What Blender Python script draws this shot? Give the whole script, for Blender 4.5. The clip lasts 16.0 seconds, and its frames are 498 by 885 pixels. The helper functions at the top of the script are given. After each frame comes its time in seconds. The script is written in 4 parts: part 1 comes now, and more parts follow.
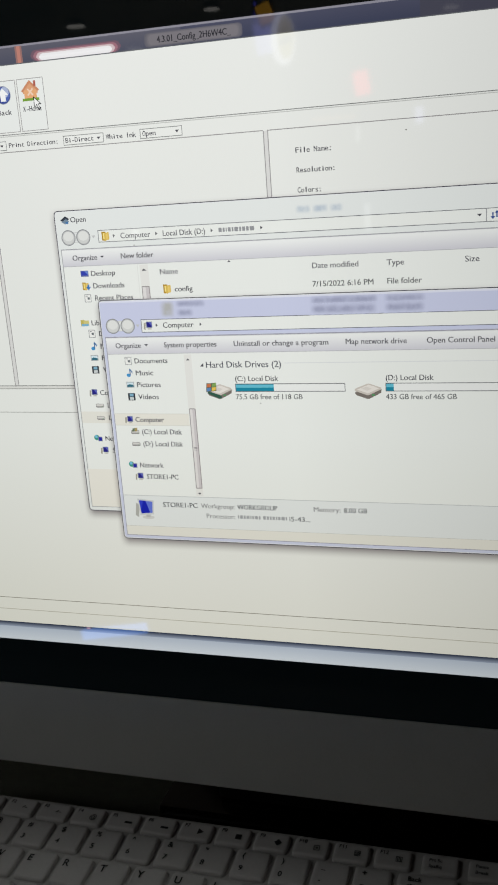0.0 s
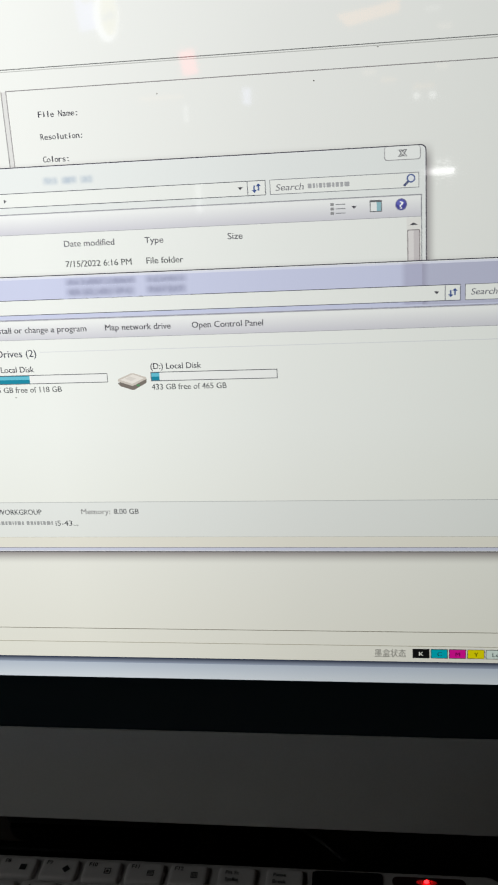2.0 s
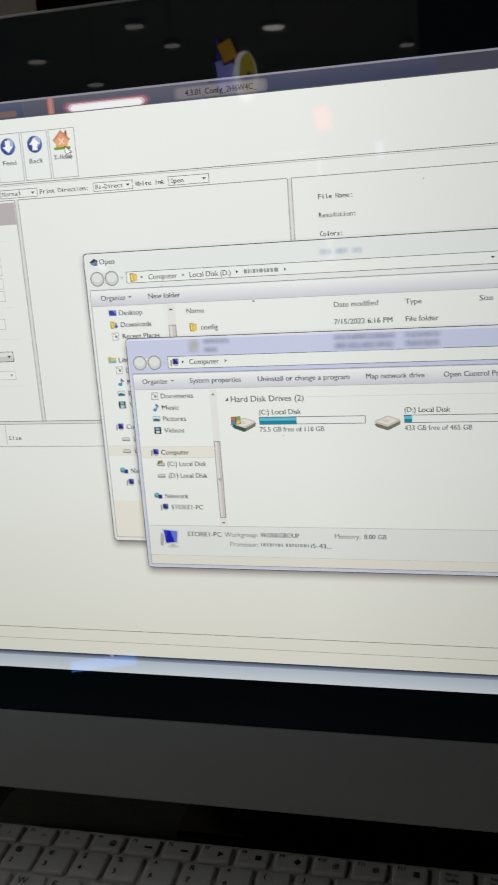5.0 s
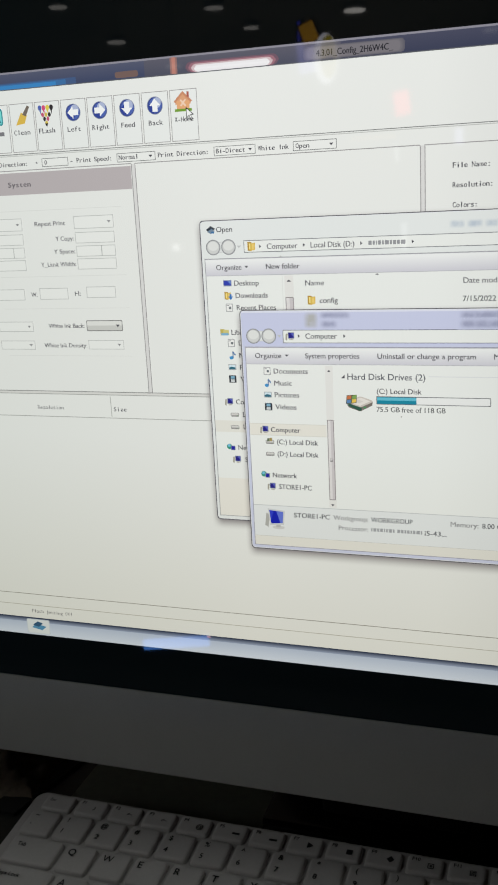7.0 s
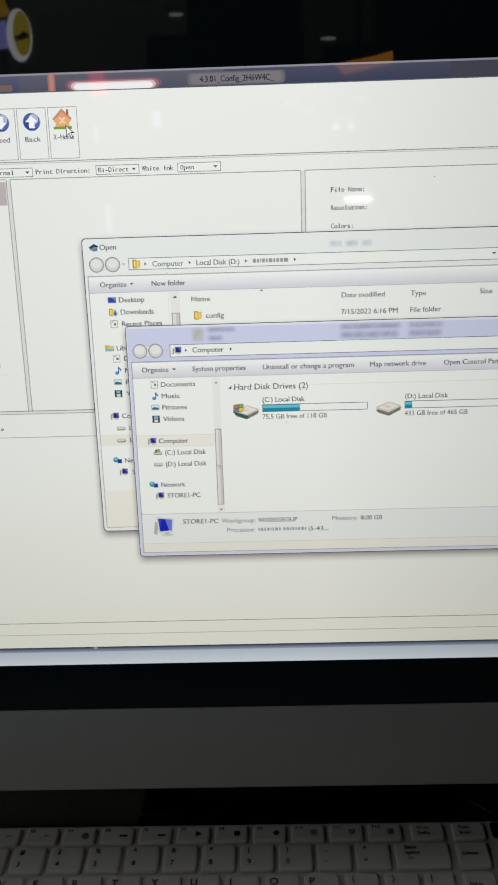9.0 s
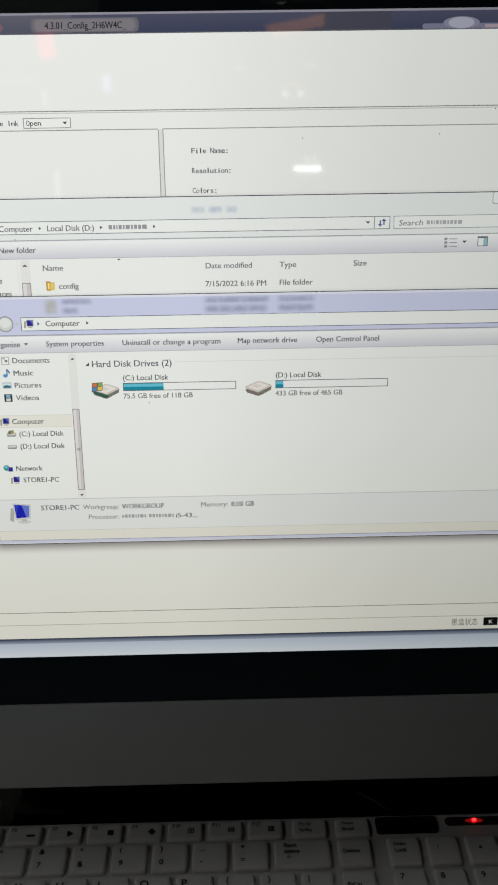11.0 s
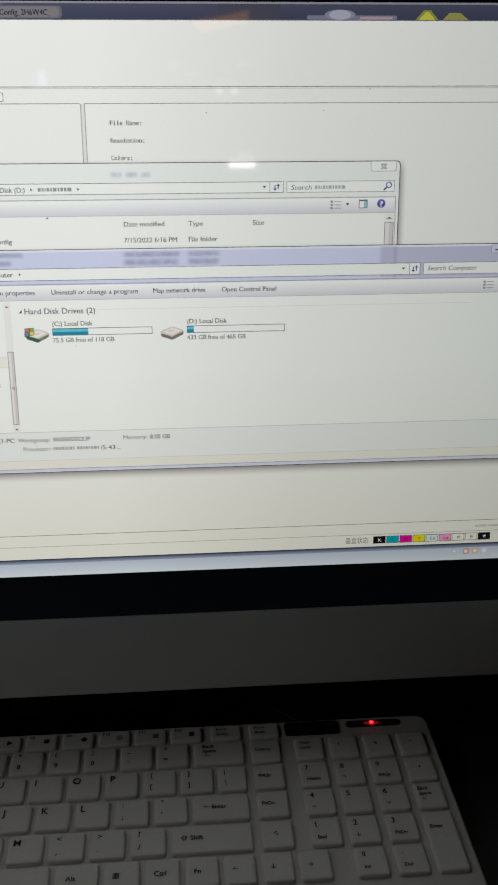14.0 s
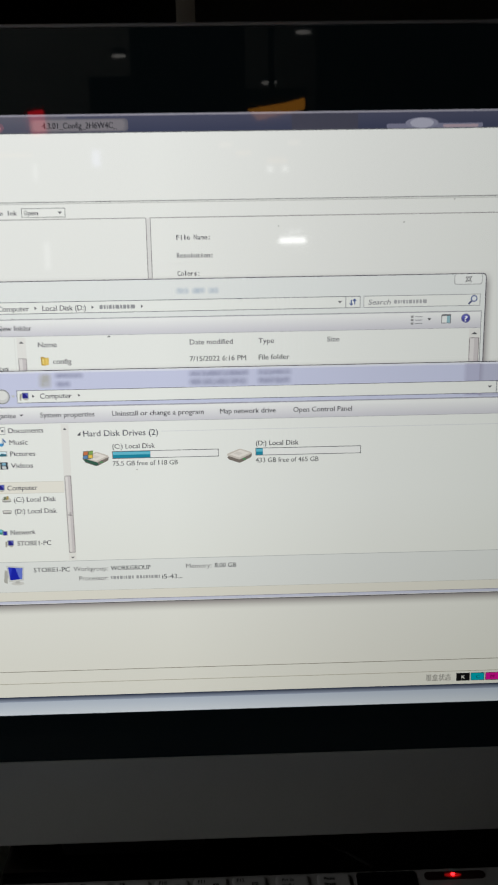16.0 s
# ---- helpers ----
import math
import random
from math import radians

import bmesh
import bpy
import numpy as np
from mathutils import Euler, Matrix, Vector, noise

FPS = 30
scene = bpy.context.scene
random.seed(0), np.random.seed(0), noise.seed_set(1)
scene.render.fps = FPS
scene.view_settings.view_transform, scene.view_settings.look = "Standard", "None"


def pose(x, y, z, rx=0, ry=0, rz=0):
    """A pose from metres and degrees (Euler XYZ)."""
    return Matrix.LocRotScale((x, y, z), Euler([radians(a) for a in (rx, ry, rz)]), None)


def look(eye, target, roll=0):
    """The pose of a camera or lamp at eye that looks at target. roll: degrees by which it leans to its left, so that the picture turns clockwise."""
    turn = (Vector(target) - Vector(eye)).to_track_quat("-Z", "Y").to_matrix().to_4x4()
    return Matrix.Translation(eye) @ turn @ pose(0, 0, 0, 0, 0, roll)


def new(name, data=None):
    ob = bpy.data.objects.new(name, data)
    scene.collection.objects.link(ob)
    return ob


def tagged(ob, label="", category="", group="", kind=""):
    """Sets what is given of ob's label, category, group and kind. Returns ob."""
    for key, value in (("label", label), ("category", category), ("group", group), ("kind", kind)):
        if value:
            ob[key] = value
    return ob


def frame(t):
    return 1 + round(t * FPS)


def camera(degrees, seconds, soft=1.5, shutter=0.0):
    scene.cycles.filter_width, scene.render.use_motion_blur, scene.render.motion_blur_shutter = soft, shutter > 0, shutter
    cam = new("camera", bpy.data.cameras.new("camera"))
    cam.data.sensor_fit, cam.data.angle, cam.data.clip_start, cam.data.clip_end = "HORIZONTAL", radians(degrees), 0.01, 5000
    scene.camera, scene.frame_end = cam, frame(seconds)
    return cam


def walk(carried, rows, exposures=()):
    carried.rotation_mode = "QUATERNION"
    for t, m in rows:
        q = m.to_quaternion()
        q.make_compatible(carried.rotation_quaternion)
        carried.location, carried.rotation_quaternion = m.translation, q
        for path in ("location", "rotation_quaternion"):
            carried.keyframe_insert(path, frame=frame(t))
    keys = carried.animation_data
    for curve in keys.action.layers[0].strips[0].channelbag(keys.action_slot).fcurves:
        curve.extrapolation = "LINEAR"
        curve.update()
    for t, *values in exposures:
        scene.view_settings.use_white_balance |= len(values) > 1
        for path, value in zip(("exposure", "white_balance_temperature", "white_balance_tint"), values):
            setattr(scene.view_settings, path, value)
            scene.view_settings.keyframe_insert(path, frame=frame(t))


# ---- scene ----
cam = camera(28.60, 16.0, soft=1.95, shutter=0.15)
SLOPE = 5.5
BASE = 0.058  # the desk lies 58 mm below the origin of the screen's own millimetres
PATH = [
    (0, (0.13085, -0.39093, 0.34832), (-0.01808, 0.06699, 0.21366), -4.25),
    (0.5, (0.12760, -0.38783, 0.34625), (-0.01490, 0.07128, 0.20872), -4.13),
    (1, (0.13124, -0.38298, 0.34734), (0.00146, 0.07930, 0.20786), -4.00),
    (1.5, (0.14769, -0.36464, 0.34513), (0.04379, 0.10272, 0.20097), -3.64),
    (2, (0.15325, -0.35200, 0.34167), (0.08223, 0.12021, 0.19341), -3.43),
    (2.5, (0.15772, -0.35321, 0.33811), (0.10008, 0.12153, 0.19215), -3.48),
    (3, (0.15193, -0.35895, 0.34253), (0.10096, 0.11668, 0.19700), -3.68),
    (3.5, (0.14739, -0.37254, 0.34742), (0.08240, 0.10373, 0.20978), -4.11),
    (4, (0.13395, -0.38821, 0.35051), (0.04480, 0.08653, 0.22136), -4.37),
    (4.5, (0.11216, -0.40642, 0.35353), (-0.00038, 0.06427, 0.22791), -4.45),
    (5, (0.11006, -0.41580, 0.35544), (-0.02037, 0.05149, 0.23451), -4.31),
    (5.2, (0.12095, -0.41488, 0.35347), (-0.03295, 0.04541, 0.23326), -4.32),
    (7.3, (0.07639, -0.40338, 0.34947), (-0.08256, 0.05341, 0.22266), -2.85),
    (7.5, (0.07164, -0.39534, 0.35058), (-0.06991, 0.06745, 0.22491), -2.61),
    (8, (0.04138, -0.40628, 0.37456), (-0.07146, 0.06407, 0.24789), -2.15),
    (8.5, (0.00472, -0.41760, 0.37748), (-0.05718, 0.06086, 0.24620), -2.56),
    (9, (0.00583, -0.43388, 0.36992), (-0.00781, 0.04542, 0.22817), -1.86),
    (9.5, (0.01781, -0.44281, 0.37191), (0.01480, 0.03574, 0.22707), -0.82),
    (10, (0.04278, -0.42135, 0.37331), (0.04547, 0.05485, 0.22094), -0.96),
    (10.2, (0.04885, -0.41620, 0.37092), (0.05062, 0.05997, 0.21841), -1.10),
    (12.3, (0.04173, -0.39169, 0.35588), (0.07965, 0.07885, 0.19109), 0.75),
    (12.5, (0.04355, -0.39052, 0.35156), (0.08557, 0.07962, 0.18662), 0.97),
    (13, (0.05204, -0.40002, 0.35615), (0.09328, 0.06936, 0.18886), 0.88),
    (13.5, (0.06309, -0.42726, 0.34792), (0.10399, 0.04135, 0.17840), 0.19),
    (14, (0.05727, -0.47178, 0.35545), (0.09516, 0.00135, 0.19826), -0.27),
    (14.5, (0.03699, -0.49961, 0.37248), (0.06305, -0.02251, 0.22518), -0.61),
    (15, (0.04013, -0.54267, 0.40662), (0.05330, -0.05962, 0.27820), -1.12),
    (15.5, (0.03792, -0.53236, 0.39917), (0.04824, -0.04573, 0.28475), -1.00),
    (15.8, (0.04300, -0.48300, 0.38300), (0.10100, 1.46100, -0.08300), -0.90),
    (16, (0.04891, -0.42975, 0.37232), (0.06364, 0.05439, 0.24826), -0.89),
]
walk(cam, [(t, look(eye, target, roll)) for t, eye, target, roll in PATH],
     exposures=[(0.0, 0.0), (1.0, 0.05), (1.5, 0.13), (2.0, 0.24), (2.5, 0.28), (3.2, 0.21), (4.0, 0.05), (5.0, 0.03), (7.5, 0.0), (9.0, 0.03), (10.0, 0.0), (12.5, 0.02),
                (13.5, 0.06), (14.0, -0.02), (14.5, -0.07), (15.0, -0.13), (15.5, -0.13), (15.8, -0.03), (16.0, -0.05)])

# ---- world and lamps ----
world = bpy.data.worlds.new("dark_hall")
scene.world = world
world.use_nodes = True
world.node_tree.nodes["Background"].inputs[0].default_value = (0.55, 0.6, 0.7, 1)
world.node_tree.nodes["Background"].inputs[1].default_value = 0.006


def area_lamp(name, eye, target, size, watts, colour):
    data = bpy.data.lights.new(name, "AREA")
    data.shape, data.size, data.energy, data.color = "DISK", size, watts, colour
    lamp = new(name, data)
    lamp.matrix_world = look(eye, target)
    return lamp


# Unseen fill added at the upper left front to brighten chin and keys.
area_lamp("left_fill_light", (-0.57, -0.37, 0.68), (-0.05, 0.0, 0.1), 0.18, 0.45, (0.98, 1.0, 0.98))
# Second added fill, low and far left, to reach under the chin.
area_lamp("low_fill_light", (-1.1, -0.75, 0.5), (-0.1, 0.03, 0.03), 0.16, 0.35, (1.0, 1.0, 0.97))

# Unseen strip, added to brighten the far boards mirrored in the bezel.
hall_fill = area_lamp("hall_fill_light", (-3.0, -8.6, 3.05), (-3.0, -11.0, 1.3), 6.5, 34.0, (1.0, 0.96, 0.88))
hall_fill.data.shape, hall_fill.data.size_y = "RECTANGLE", 0.3

# ---- materials ----
MATS = {}


def lin(c):
    return tuple((v / 255 / 12.92) if v <= 10 else ((v / 255 + 0.055) / 1.055) ** 2.4 for v in c)


def shader(name):
    m = bpy.data.materials.new(name)
    m.use_nodes = True
    return m, m.node_tree.nodes, m.node_tree.links, m.node_tree.nodes["Principled BSDF"]


def solid(name, colour, rough=0.5, metal=0.0, grain=0.0, scale=400.0, bump=0.0, coat=0.0):
    """A plain surface with grain at two scales, fine relief and optional dust."""
    if name in MATS:
        return MATS[name]
    m, nodes, links, bsdf = shader(name)
    bsdf.inputs["Base Color"].default_value = (*colour, 1)
    bsdf.inputs["Roughness"].default_value, bsdf.inputs["Metallic"].default_value = rough, metal
    bsdf.inputs["Coat Weight"].default_value = coat
    if grain or bump:
        where = nodes.new("ShaderNodeTexCoord")
        fine, broad = nodes.new("ShaderNodeTexNoise"), nodes.new("ShaderNodeTexNoise")
        fine.inputs["Scale"].default_value, broad.inputs["Scale"].default_value = scale, scale / 24
        fine.inputs["Detail"].default_value = broad.inputs["Detail"].default_value = 4
        both = nodes.new("ShaderNodeMath")
        both.operation = "ADD"
        for tex in (fine, broad):
            links.new(where.outputs["Object"], tex.inputs["Vector"])
        links.new(fine.outputs["Fac"], both.inputs[0])
        links.new(broad.outputs["Fac"], both.inputs[1])
        span = nodes.new("ShaderNodeMapRange")
        span.inputs["From Min"].default_value, span.inputs["From Max"].default_value = 0.6, 1.4
        span.inputs["To Min"].default_value, span.inputs["To Max"].default_value = 1 - grain, 1 + grain
        links.new(both.outputs[0], span.inputs["Value"])
        mix = nodes.new("ShaderNodeVectorMath")
        mix.operation = "SCALE"
        mix.inputs[0].default_value = colour
        links.new(span.outputs[0], mix.inputs["Scale"])
        links.new(mix.outputs[0], bsdf.inputs["Base Color"])
        wear = nodes.new("ShaderNodeMapRange")
        wear.inputs["From Min"].default_value, wear.inputs["From Max"].default_value = 0.3, 0.7
        wear.inputs["To Min"].default_value, wear.inputs["To Max"].default_value = max(rough - 0.1, 0.02), min(rough + 0.1, 1)
        links.new(broad.outputs["Fac"], wear.inputs["Value"])
        links.new(wear.outputs[0], bsdf.inputs["Roughness"])
        if bump:
            relief = nodes.new("ShaderNodeBump")
            relief.inputs["Strength"].default_value, relief.inputs["Distance"].default_value = bump, 0.0004
            links.new(fine.outputs["Fac"], relief.inputs["Height"])
            links.new(relief.outputs["Normal"], bsdf.inputs["Normal"])
    MATS[name] = m
    return m


def glow(name, colour, strength):
    if name in MATS:
        return MATS[name]
    m, nodes, links, bsdf = shader(name)
    bsdf.inputs["Base Color"].default_value = (*(0.5 * c for c in colour), 1)
    bsdf.inputs["Emission Color"].default_value = (*colour, 1)
    bsdf.inputs["Emission Strength"].default_value = strength
    MATS[name] = m
    return m


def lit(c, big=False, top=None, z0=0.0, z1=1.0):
    """A lit colour of the liquid crystal panel, with brightness falloff put into the colour: it yellows and dims a
    little towards the foot, as such panels do when seen from above, and dims towards both sides.
    """
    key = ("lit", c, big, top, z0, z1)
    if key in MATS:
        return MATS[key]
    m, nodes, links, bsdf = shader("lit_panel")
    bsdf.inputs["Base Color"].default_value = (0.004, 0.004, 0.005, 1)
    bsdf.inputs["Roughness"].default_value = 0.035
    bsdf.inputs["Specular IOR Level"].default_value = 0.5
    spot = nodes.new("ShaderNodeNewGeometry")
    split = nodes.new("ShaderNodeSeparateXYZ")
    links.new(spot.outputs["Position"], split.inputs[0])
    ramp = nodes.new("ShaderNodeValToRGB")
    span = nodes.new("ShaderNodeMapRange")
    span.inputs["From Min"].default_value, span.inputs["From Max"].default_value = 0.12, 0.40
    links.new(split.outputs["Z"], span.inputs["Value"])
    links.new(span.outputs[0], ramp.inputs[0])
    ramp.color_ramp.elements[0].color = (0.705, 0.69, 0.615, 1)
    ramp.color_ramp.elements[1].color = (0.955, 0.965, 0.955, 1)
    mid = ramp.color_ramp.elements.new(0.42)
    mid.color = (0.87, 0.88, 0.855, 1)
    mix = nodes.new("ShaderNodeVectorMath")
    mix.operation = "MULTIPLY"
    mix.inputs[0].default_value = lin(c)
    if top:
        rise, blend = nodes.new("ShaderNodeMapRange"), nodes.new("ShaderNodeMix")
        rise.inputs["From Min"].default_value, rise.inputs["From Max"].default_value = BASE + z0 * 0.001, BASE + z1 * 0.001
        links.new(split.outputs["Z"], rise.inputs["Value"])
        blend.data_type = "VECTOR"
        links.new(rise.outputs[0], blend.inputs["Factor"])
        blend.inputs[4].default_value, blend.inputs[5].default_value = lin(c), lin(top)
        links.new(blend.outputs[1], mix.inputs[0])
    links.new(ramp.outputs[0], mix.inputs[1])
    # Sideways brightness falloff, multiplied into the emitted colour.
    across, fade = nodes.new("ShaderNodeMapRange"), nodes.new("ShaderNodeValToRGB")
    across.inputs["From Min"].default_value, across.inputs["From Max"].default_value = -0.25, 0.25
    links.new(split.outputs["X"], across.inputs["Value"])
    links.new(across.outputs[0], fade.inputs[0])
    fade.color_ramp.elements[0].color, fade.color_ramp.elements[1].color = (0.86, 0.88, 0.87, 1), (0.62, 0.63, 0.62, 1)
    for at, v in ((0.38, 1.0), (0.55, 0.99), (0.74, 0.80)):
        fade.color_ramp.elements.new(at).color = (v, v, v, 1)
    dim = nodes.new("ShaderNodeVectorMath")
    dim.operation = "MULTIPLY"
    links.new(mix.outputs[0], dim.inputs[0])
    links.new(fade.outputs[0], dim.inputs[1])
    links.new(dim.outputs[0], bsdf.inputs["Emission Color"])
    bsdf.inputs["Emission Strength"].default_value = 1.0
    m.cycles.emission_sampling = "AUTO" if big else "NONE"
    MATS[key] = m
    return m


def soft_film(tint, wide, high, fade_x, fade_z, clumps=0.0):
    """A clear film over wide x high millimetres that tints what lies behind it and fades out over fade_x and fade_z at its edges."""
    key = ("film", tint, round(wide, 1), round(high, 1), fade_x, fade_z, clumps)
    if key in MATS:
        return MATS[key]
    m = bpy.data.materials.new("soft_film")
    m.use_nodes = True
    nodes, links = m.node_tree.nodes, m.node_tree.links
    nodes.remove(nodes["Principled BSDF"])
    where, split = nodes.new("ShaderNodeTexCoord"), nodes.new("ShaderNodeSeparateXYZ")
    links.new(where.outputs["Generated"], split.inputs[0])
    ends = []
    for axis, size, fade in (("X", wide, fade_x), ("Z", high, fade_z)):
        off, out, span = nodes.new("ShaderNodeMath"), nodes.new("ShaderNodeMath"), nodes.new("ShaderNodeMapRange")
        off.operation, out.operation = "SUBTRACT", "ABSOLUTE"
        off.inputs[1].default_value = 0.5
        span.interpolation_type = "SMOOTHSTEP"
        span.inputs["From Min"].default_value, span.inputs["From Max"].default_value = 0.5, max(0.5 - fade / size, 0.0)
        links.new(split.outputs[axis], off.inputs[0])
        links.new(off.outputs[0], out.inputs[0])
        links.new(out.outputs[0], span.inputs["Value"])
        ends.append(span.outputs[0])
    both = nodes.new("ShaderNodeMath")
    both.operation = "MULTIPLY"
    links.new(ends[0], both.inputs[0])
    links.new(ends[1], both.inputs[1])
    last = both.outputs[0]
    if clumps:
        grain, span, weigh = nodes.new("ShaderNodeTexNoise"), nodes.new("ShaderNodeMapRange"), nodes.new("ShaderNodeMath")
        weigh.operation = "MULTIPLY"
        links.new(where.outputs["Object"], grain.inputs["Vector"])
        grain.inputs["Scale"].default_value = 300.0
        span.inputs["From Min"].default_value, span.inputs["From Max"].default_value = 0.35, 0.6
        span.inputs["To Min"].default_value = 1 - clumps
        links.new(grain.outputs["Fac"], span.inputs["Value"])
        links.new(last, weigh.inputs[0])
        links.new(span.outputs[0], weigh.inputs[1])
        last = weigh.outputs[0]
    mix, film = nodes.new("ShaderNodeMix"), nodes.new("ShaderNodeBsdfTransparent")
    mix.data_type = "RGBA"
    mix.inputs[6].default_value, mix.inputs[7].default_value = (1, 1, 1, 1), (*tint, 1)
    links.new(last, mix.inputs["Factor"])
    links.new(mix.outputs[2], film.inputs[0])
    links.new(film.outputs[0], nodes["Material Output"].inputs[0])
    MATS[key] = m
    return m


BLACK_GLASS = solid("black_bezel_glass", (0.020, 0.033, 0.039), rough=0.02)
SILVER = solid("pale_silver_plastic", (0.5, 0.514, 0.507), rough=0.5, grain=0.04, scale=900, bump=0.06)
RIM = solid("silver_rim", (0.42, 0.41, 0.42), rough=0.35, metal=0.3)
DARK_PLASTIC = solid("black_plastic", (0.012, 0.012, 0.013), rough=0.45, grain=0.15, scale=700, bump=0.1)
WHITE_KEYS = solid("white_key_plastic", (0.51, 0.497, 0.49), rough=0.55, grain=0.05, scale=700, bump=0.1)
WHITE_CASE = solid("white_case_plastic", (0.455, 0.443, 0.436), rough=0.5, grain=0.06, scale=500, bump=0.08)
LEGEND = solid("black_legend_print", (0.01, 0.01, 0.012), rough=0.6)
DESK = solid("dark_desk_laminate", (0.02, 0.022, 0.02), rough=0.38, grain=0.3, scale=220, bump=0.12)
WALL = solid("dark_booth_cloth", (0.026, 0.023, 0.020), rough=0.9, grain=0.3, scale=160, bump=0.3)
POST = solid("brown_grey_post_paint", (0.20, 0.17, 0.13), rough=0.6, grain=0.12, scale=90, bump=0.1)
HALL = solid("dark_hall_paint", (0.02, 0.02, 0.021), rough=0.8, grain=0.2, scale=12)

# ---- builders ----


def mesh_of(bm, name, mats):
    data = bpy.data.meshes.new(name)
    bm.to_mesh(data)
    bm.free()
    for m in mats if isinstance(mats, (list, tuple)) else [mats]:
        data.materials.append(m)
    return data


def part(name, data, material, parent, label=""):
    """Links a bmesh or mesh as one object under a thing or a part."""
    if isinstance(data, bmesh.types.BMesh):
        data = mesh_of(data, name, material)
    ob = new(name, data)
    ob.parent = parent
    return tagged(ob, label)


def thing(name, place, label, category, group="", kind=""):
    ob = new(name)
    ob.empty_display_size = 0.05
    ob.location = place
    return tagged(ob, label, category, group, kind)


def block(x0, x1, y0, y1, z0, z1, bevel=0.0, segments=2, into=None):
    bm = into or bmesh.new()
    made = bmesh.ops.create_cube(bm, size=1)["verts"]
    for v in made:
        v.co = Vector(((x0 + x1) / 2 + v.co.x * (x1 - x0), (y0 + y1) / 2 + v.co.y * (y1 - y0), (z0 + z1) / 2 + v.co.z * (z1 - z0)))
    if bevel:
        edges = {e for v in made for e in v.link_edges}
        bmesh.ops.bevel(bm, geom=list(edges), offset=bevel, segments=segments, affect="EDGES", profile=0.6)
    return bm


def smooth(ob, angle=40):
    for p in ob.data.polygons:
        p.use_smooth = True
    ob.data.set_sharp_from_angle(angle=radians(angle))
    return ob


def rbox(x0, z0, x1, z1, r=0.0, n=5):
    """The outline of a rectangle with rounded corners."""
    if r <= 0:
        return [(x0, z0), (x1, z0), (x1, z1), (x0, z1)]
    out = []
    for cx, cz, a in ((x1 - r, z0 + r, -90), (x1 - r, z1 - r, 0), (x0 + r, z1 - r, 90), (x0 + r, z0 + r, 180)):
        out += [(cx + r * math.cos(radians(a + 90 * k / n)), cz + r * math.sin(radians(a + 90 * k / n))) for k in range(n + 1)]
    return out


def disc(x, z, r, rz=None, n=24, a0=0, a1=360):
    rz = rz or r
    return [(x + r * math.cos(radians(a0 + (a1 - a0) * k / n)), z + rz * math.sin(radians(a0 + (a1 - a0) * k / n))) for k in range(n if a1 - a0 == 360 else n + 1)]


def prism(outline, z0, z1, bevel=0.0, segments=2):
    """A plan outline raised from z0 to z1, its top edge eased."""
    bm = bmesh.new()
    face = bm.faces.new([bm.verts.new((x, y, z0)) for x, y in outline])
    if face.normal.z > 0:
        face.normal_flip()
    up = bmesh.ops.extrude_face_region(bm, geom=[face])
    top = [v for v in up["geom"] if isinstance(v, bmesh.types.BMVert)]
    bmesh.ops.translate(bm, vec=(0, 0, z1 - z0), verts=top)
    if bevel:
        ring = {e for v in top for e in v.link_edges if all(abs(w.co.z - z1) < 1e-7 for w in e.verts)}
        bmesh.ops.bevel(bm, geom=list(ring), offset=bevel, segments=segments, affect="EDGES", profile=0.6)
    bmesh.ops.recalc_face_normals(bm, faces=bm.faces)
    return bm


def letters(body, bold=0.0):
    """The mesh of a line of writing, one unit high, with its extent."""
    curve = bpy.data.curves.new("writing", "FONT")
    curve.body, curve.resolution_u, curve.size, curve.offset = body, 3, 1.0, bold
    temp = bpy.data.objects.new("writing", curve)
    data = bpy.data.meshes.new_from_object(temp)
    bpy.data.objects.remove(temp)
    bpy.data.curves.remove(curve)
    xs = [v.co.x for v in data.vertices] or [0, 1]
    return data, min(xs), max(xs)


MM = 0.001

# ---- the hall ----


def slab(name, x0, x1, y0, y1, z0, z1, material, label, category):
    ob = part(name, block(x0, x1, y0, y1, z0, z1), material, None)
    return tagged(ob, label, category, kind="structure")


slab("floor", -8, 8, -16, 2.2, -0.85, -0.75, HALL, "dark floor of the exhibition hall", "floor")
slab("ceiling", -8, 8, -16, 2.2, 3.2, 3.3, HALL, "dark ceiling of the exhibition hall", "ceiling")
slab("wall_north", -8, 8, 0.9, 1.0, -0.75, 3.2, WALL, "black cloth back wall of the booth", "wall")
slab("wall_south", -8, 8, -16.1, -16, -0.75, 3.2, HALL, "dark far wall of the hall", "wall")
slab("wall_east", 8, 8.1, -16, 2.2, -0.75, 3.2, HALL, "dark side wall of the hall", "wall")
slab("wall_west", -8.1, -8, -16, 2.2, -0.75, 3.2, HALL, "dark side wall of the hall", "wall")

post = thing("booth_post", (0.028, 0.47, 0), "slim grey-brown upright post behind the computer", "post")
smooth(part("upright", block(-0.0085, 0.0085, 0, 0.02, -0.75, 1.9, 0.002), POST, post))
board = thing("brown_panel", (-0.352, 0.33, 0), "plain brown upright panel behind the computer", "panel")
smooth(part("board", block(-0.3, 0.111, 0, 0.02, -0.75, 1.6, 0.002), solid("brown_board", (0.42, 0.345, 0.285), rough=0.6, grain=0.12, scale=40, bump=0.1), board))

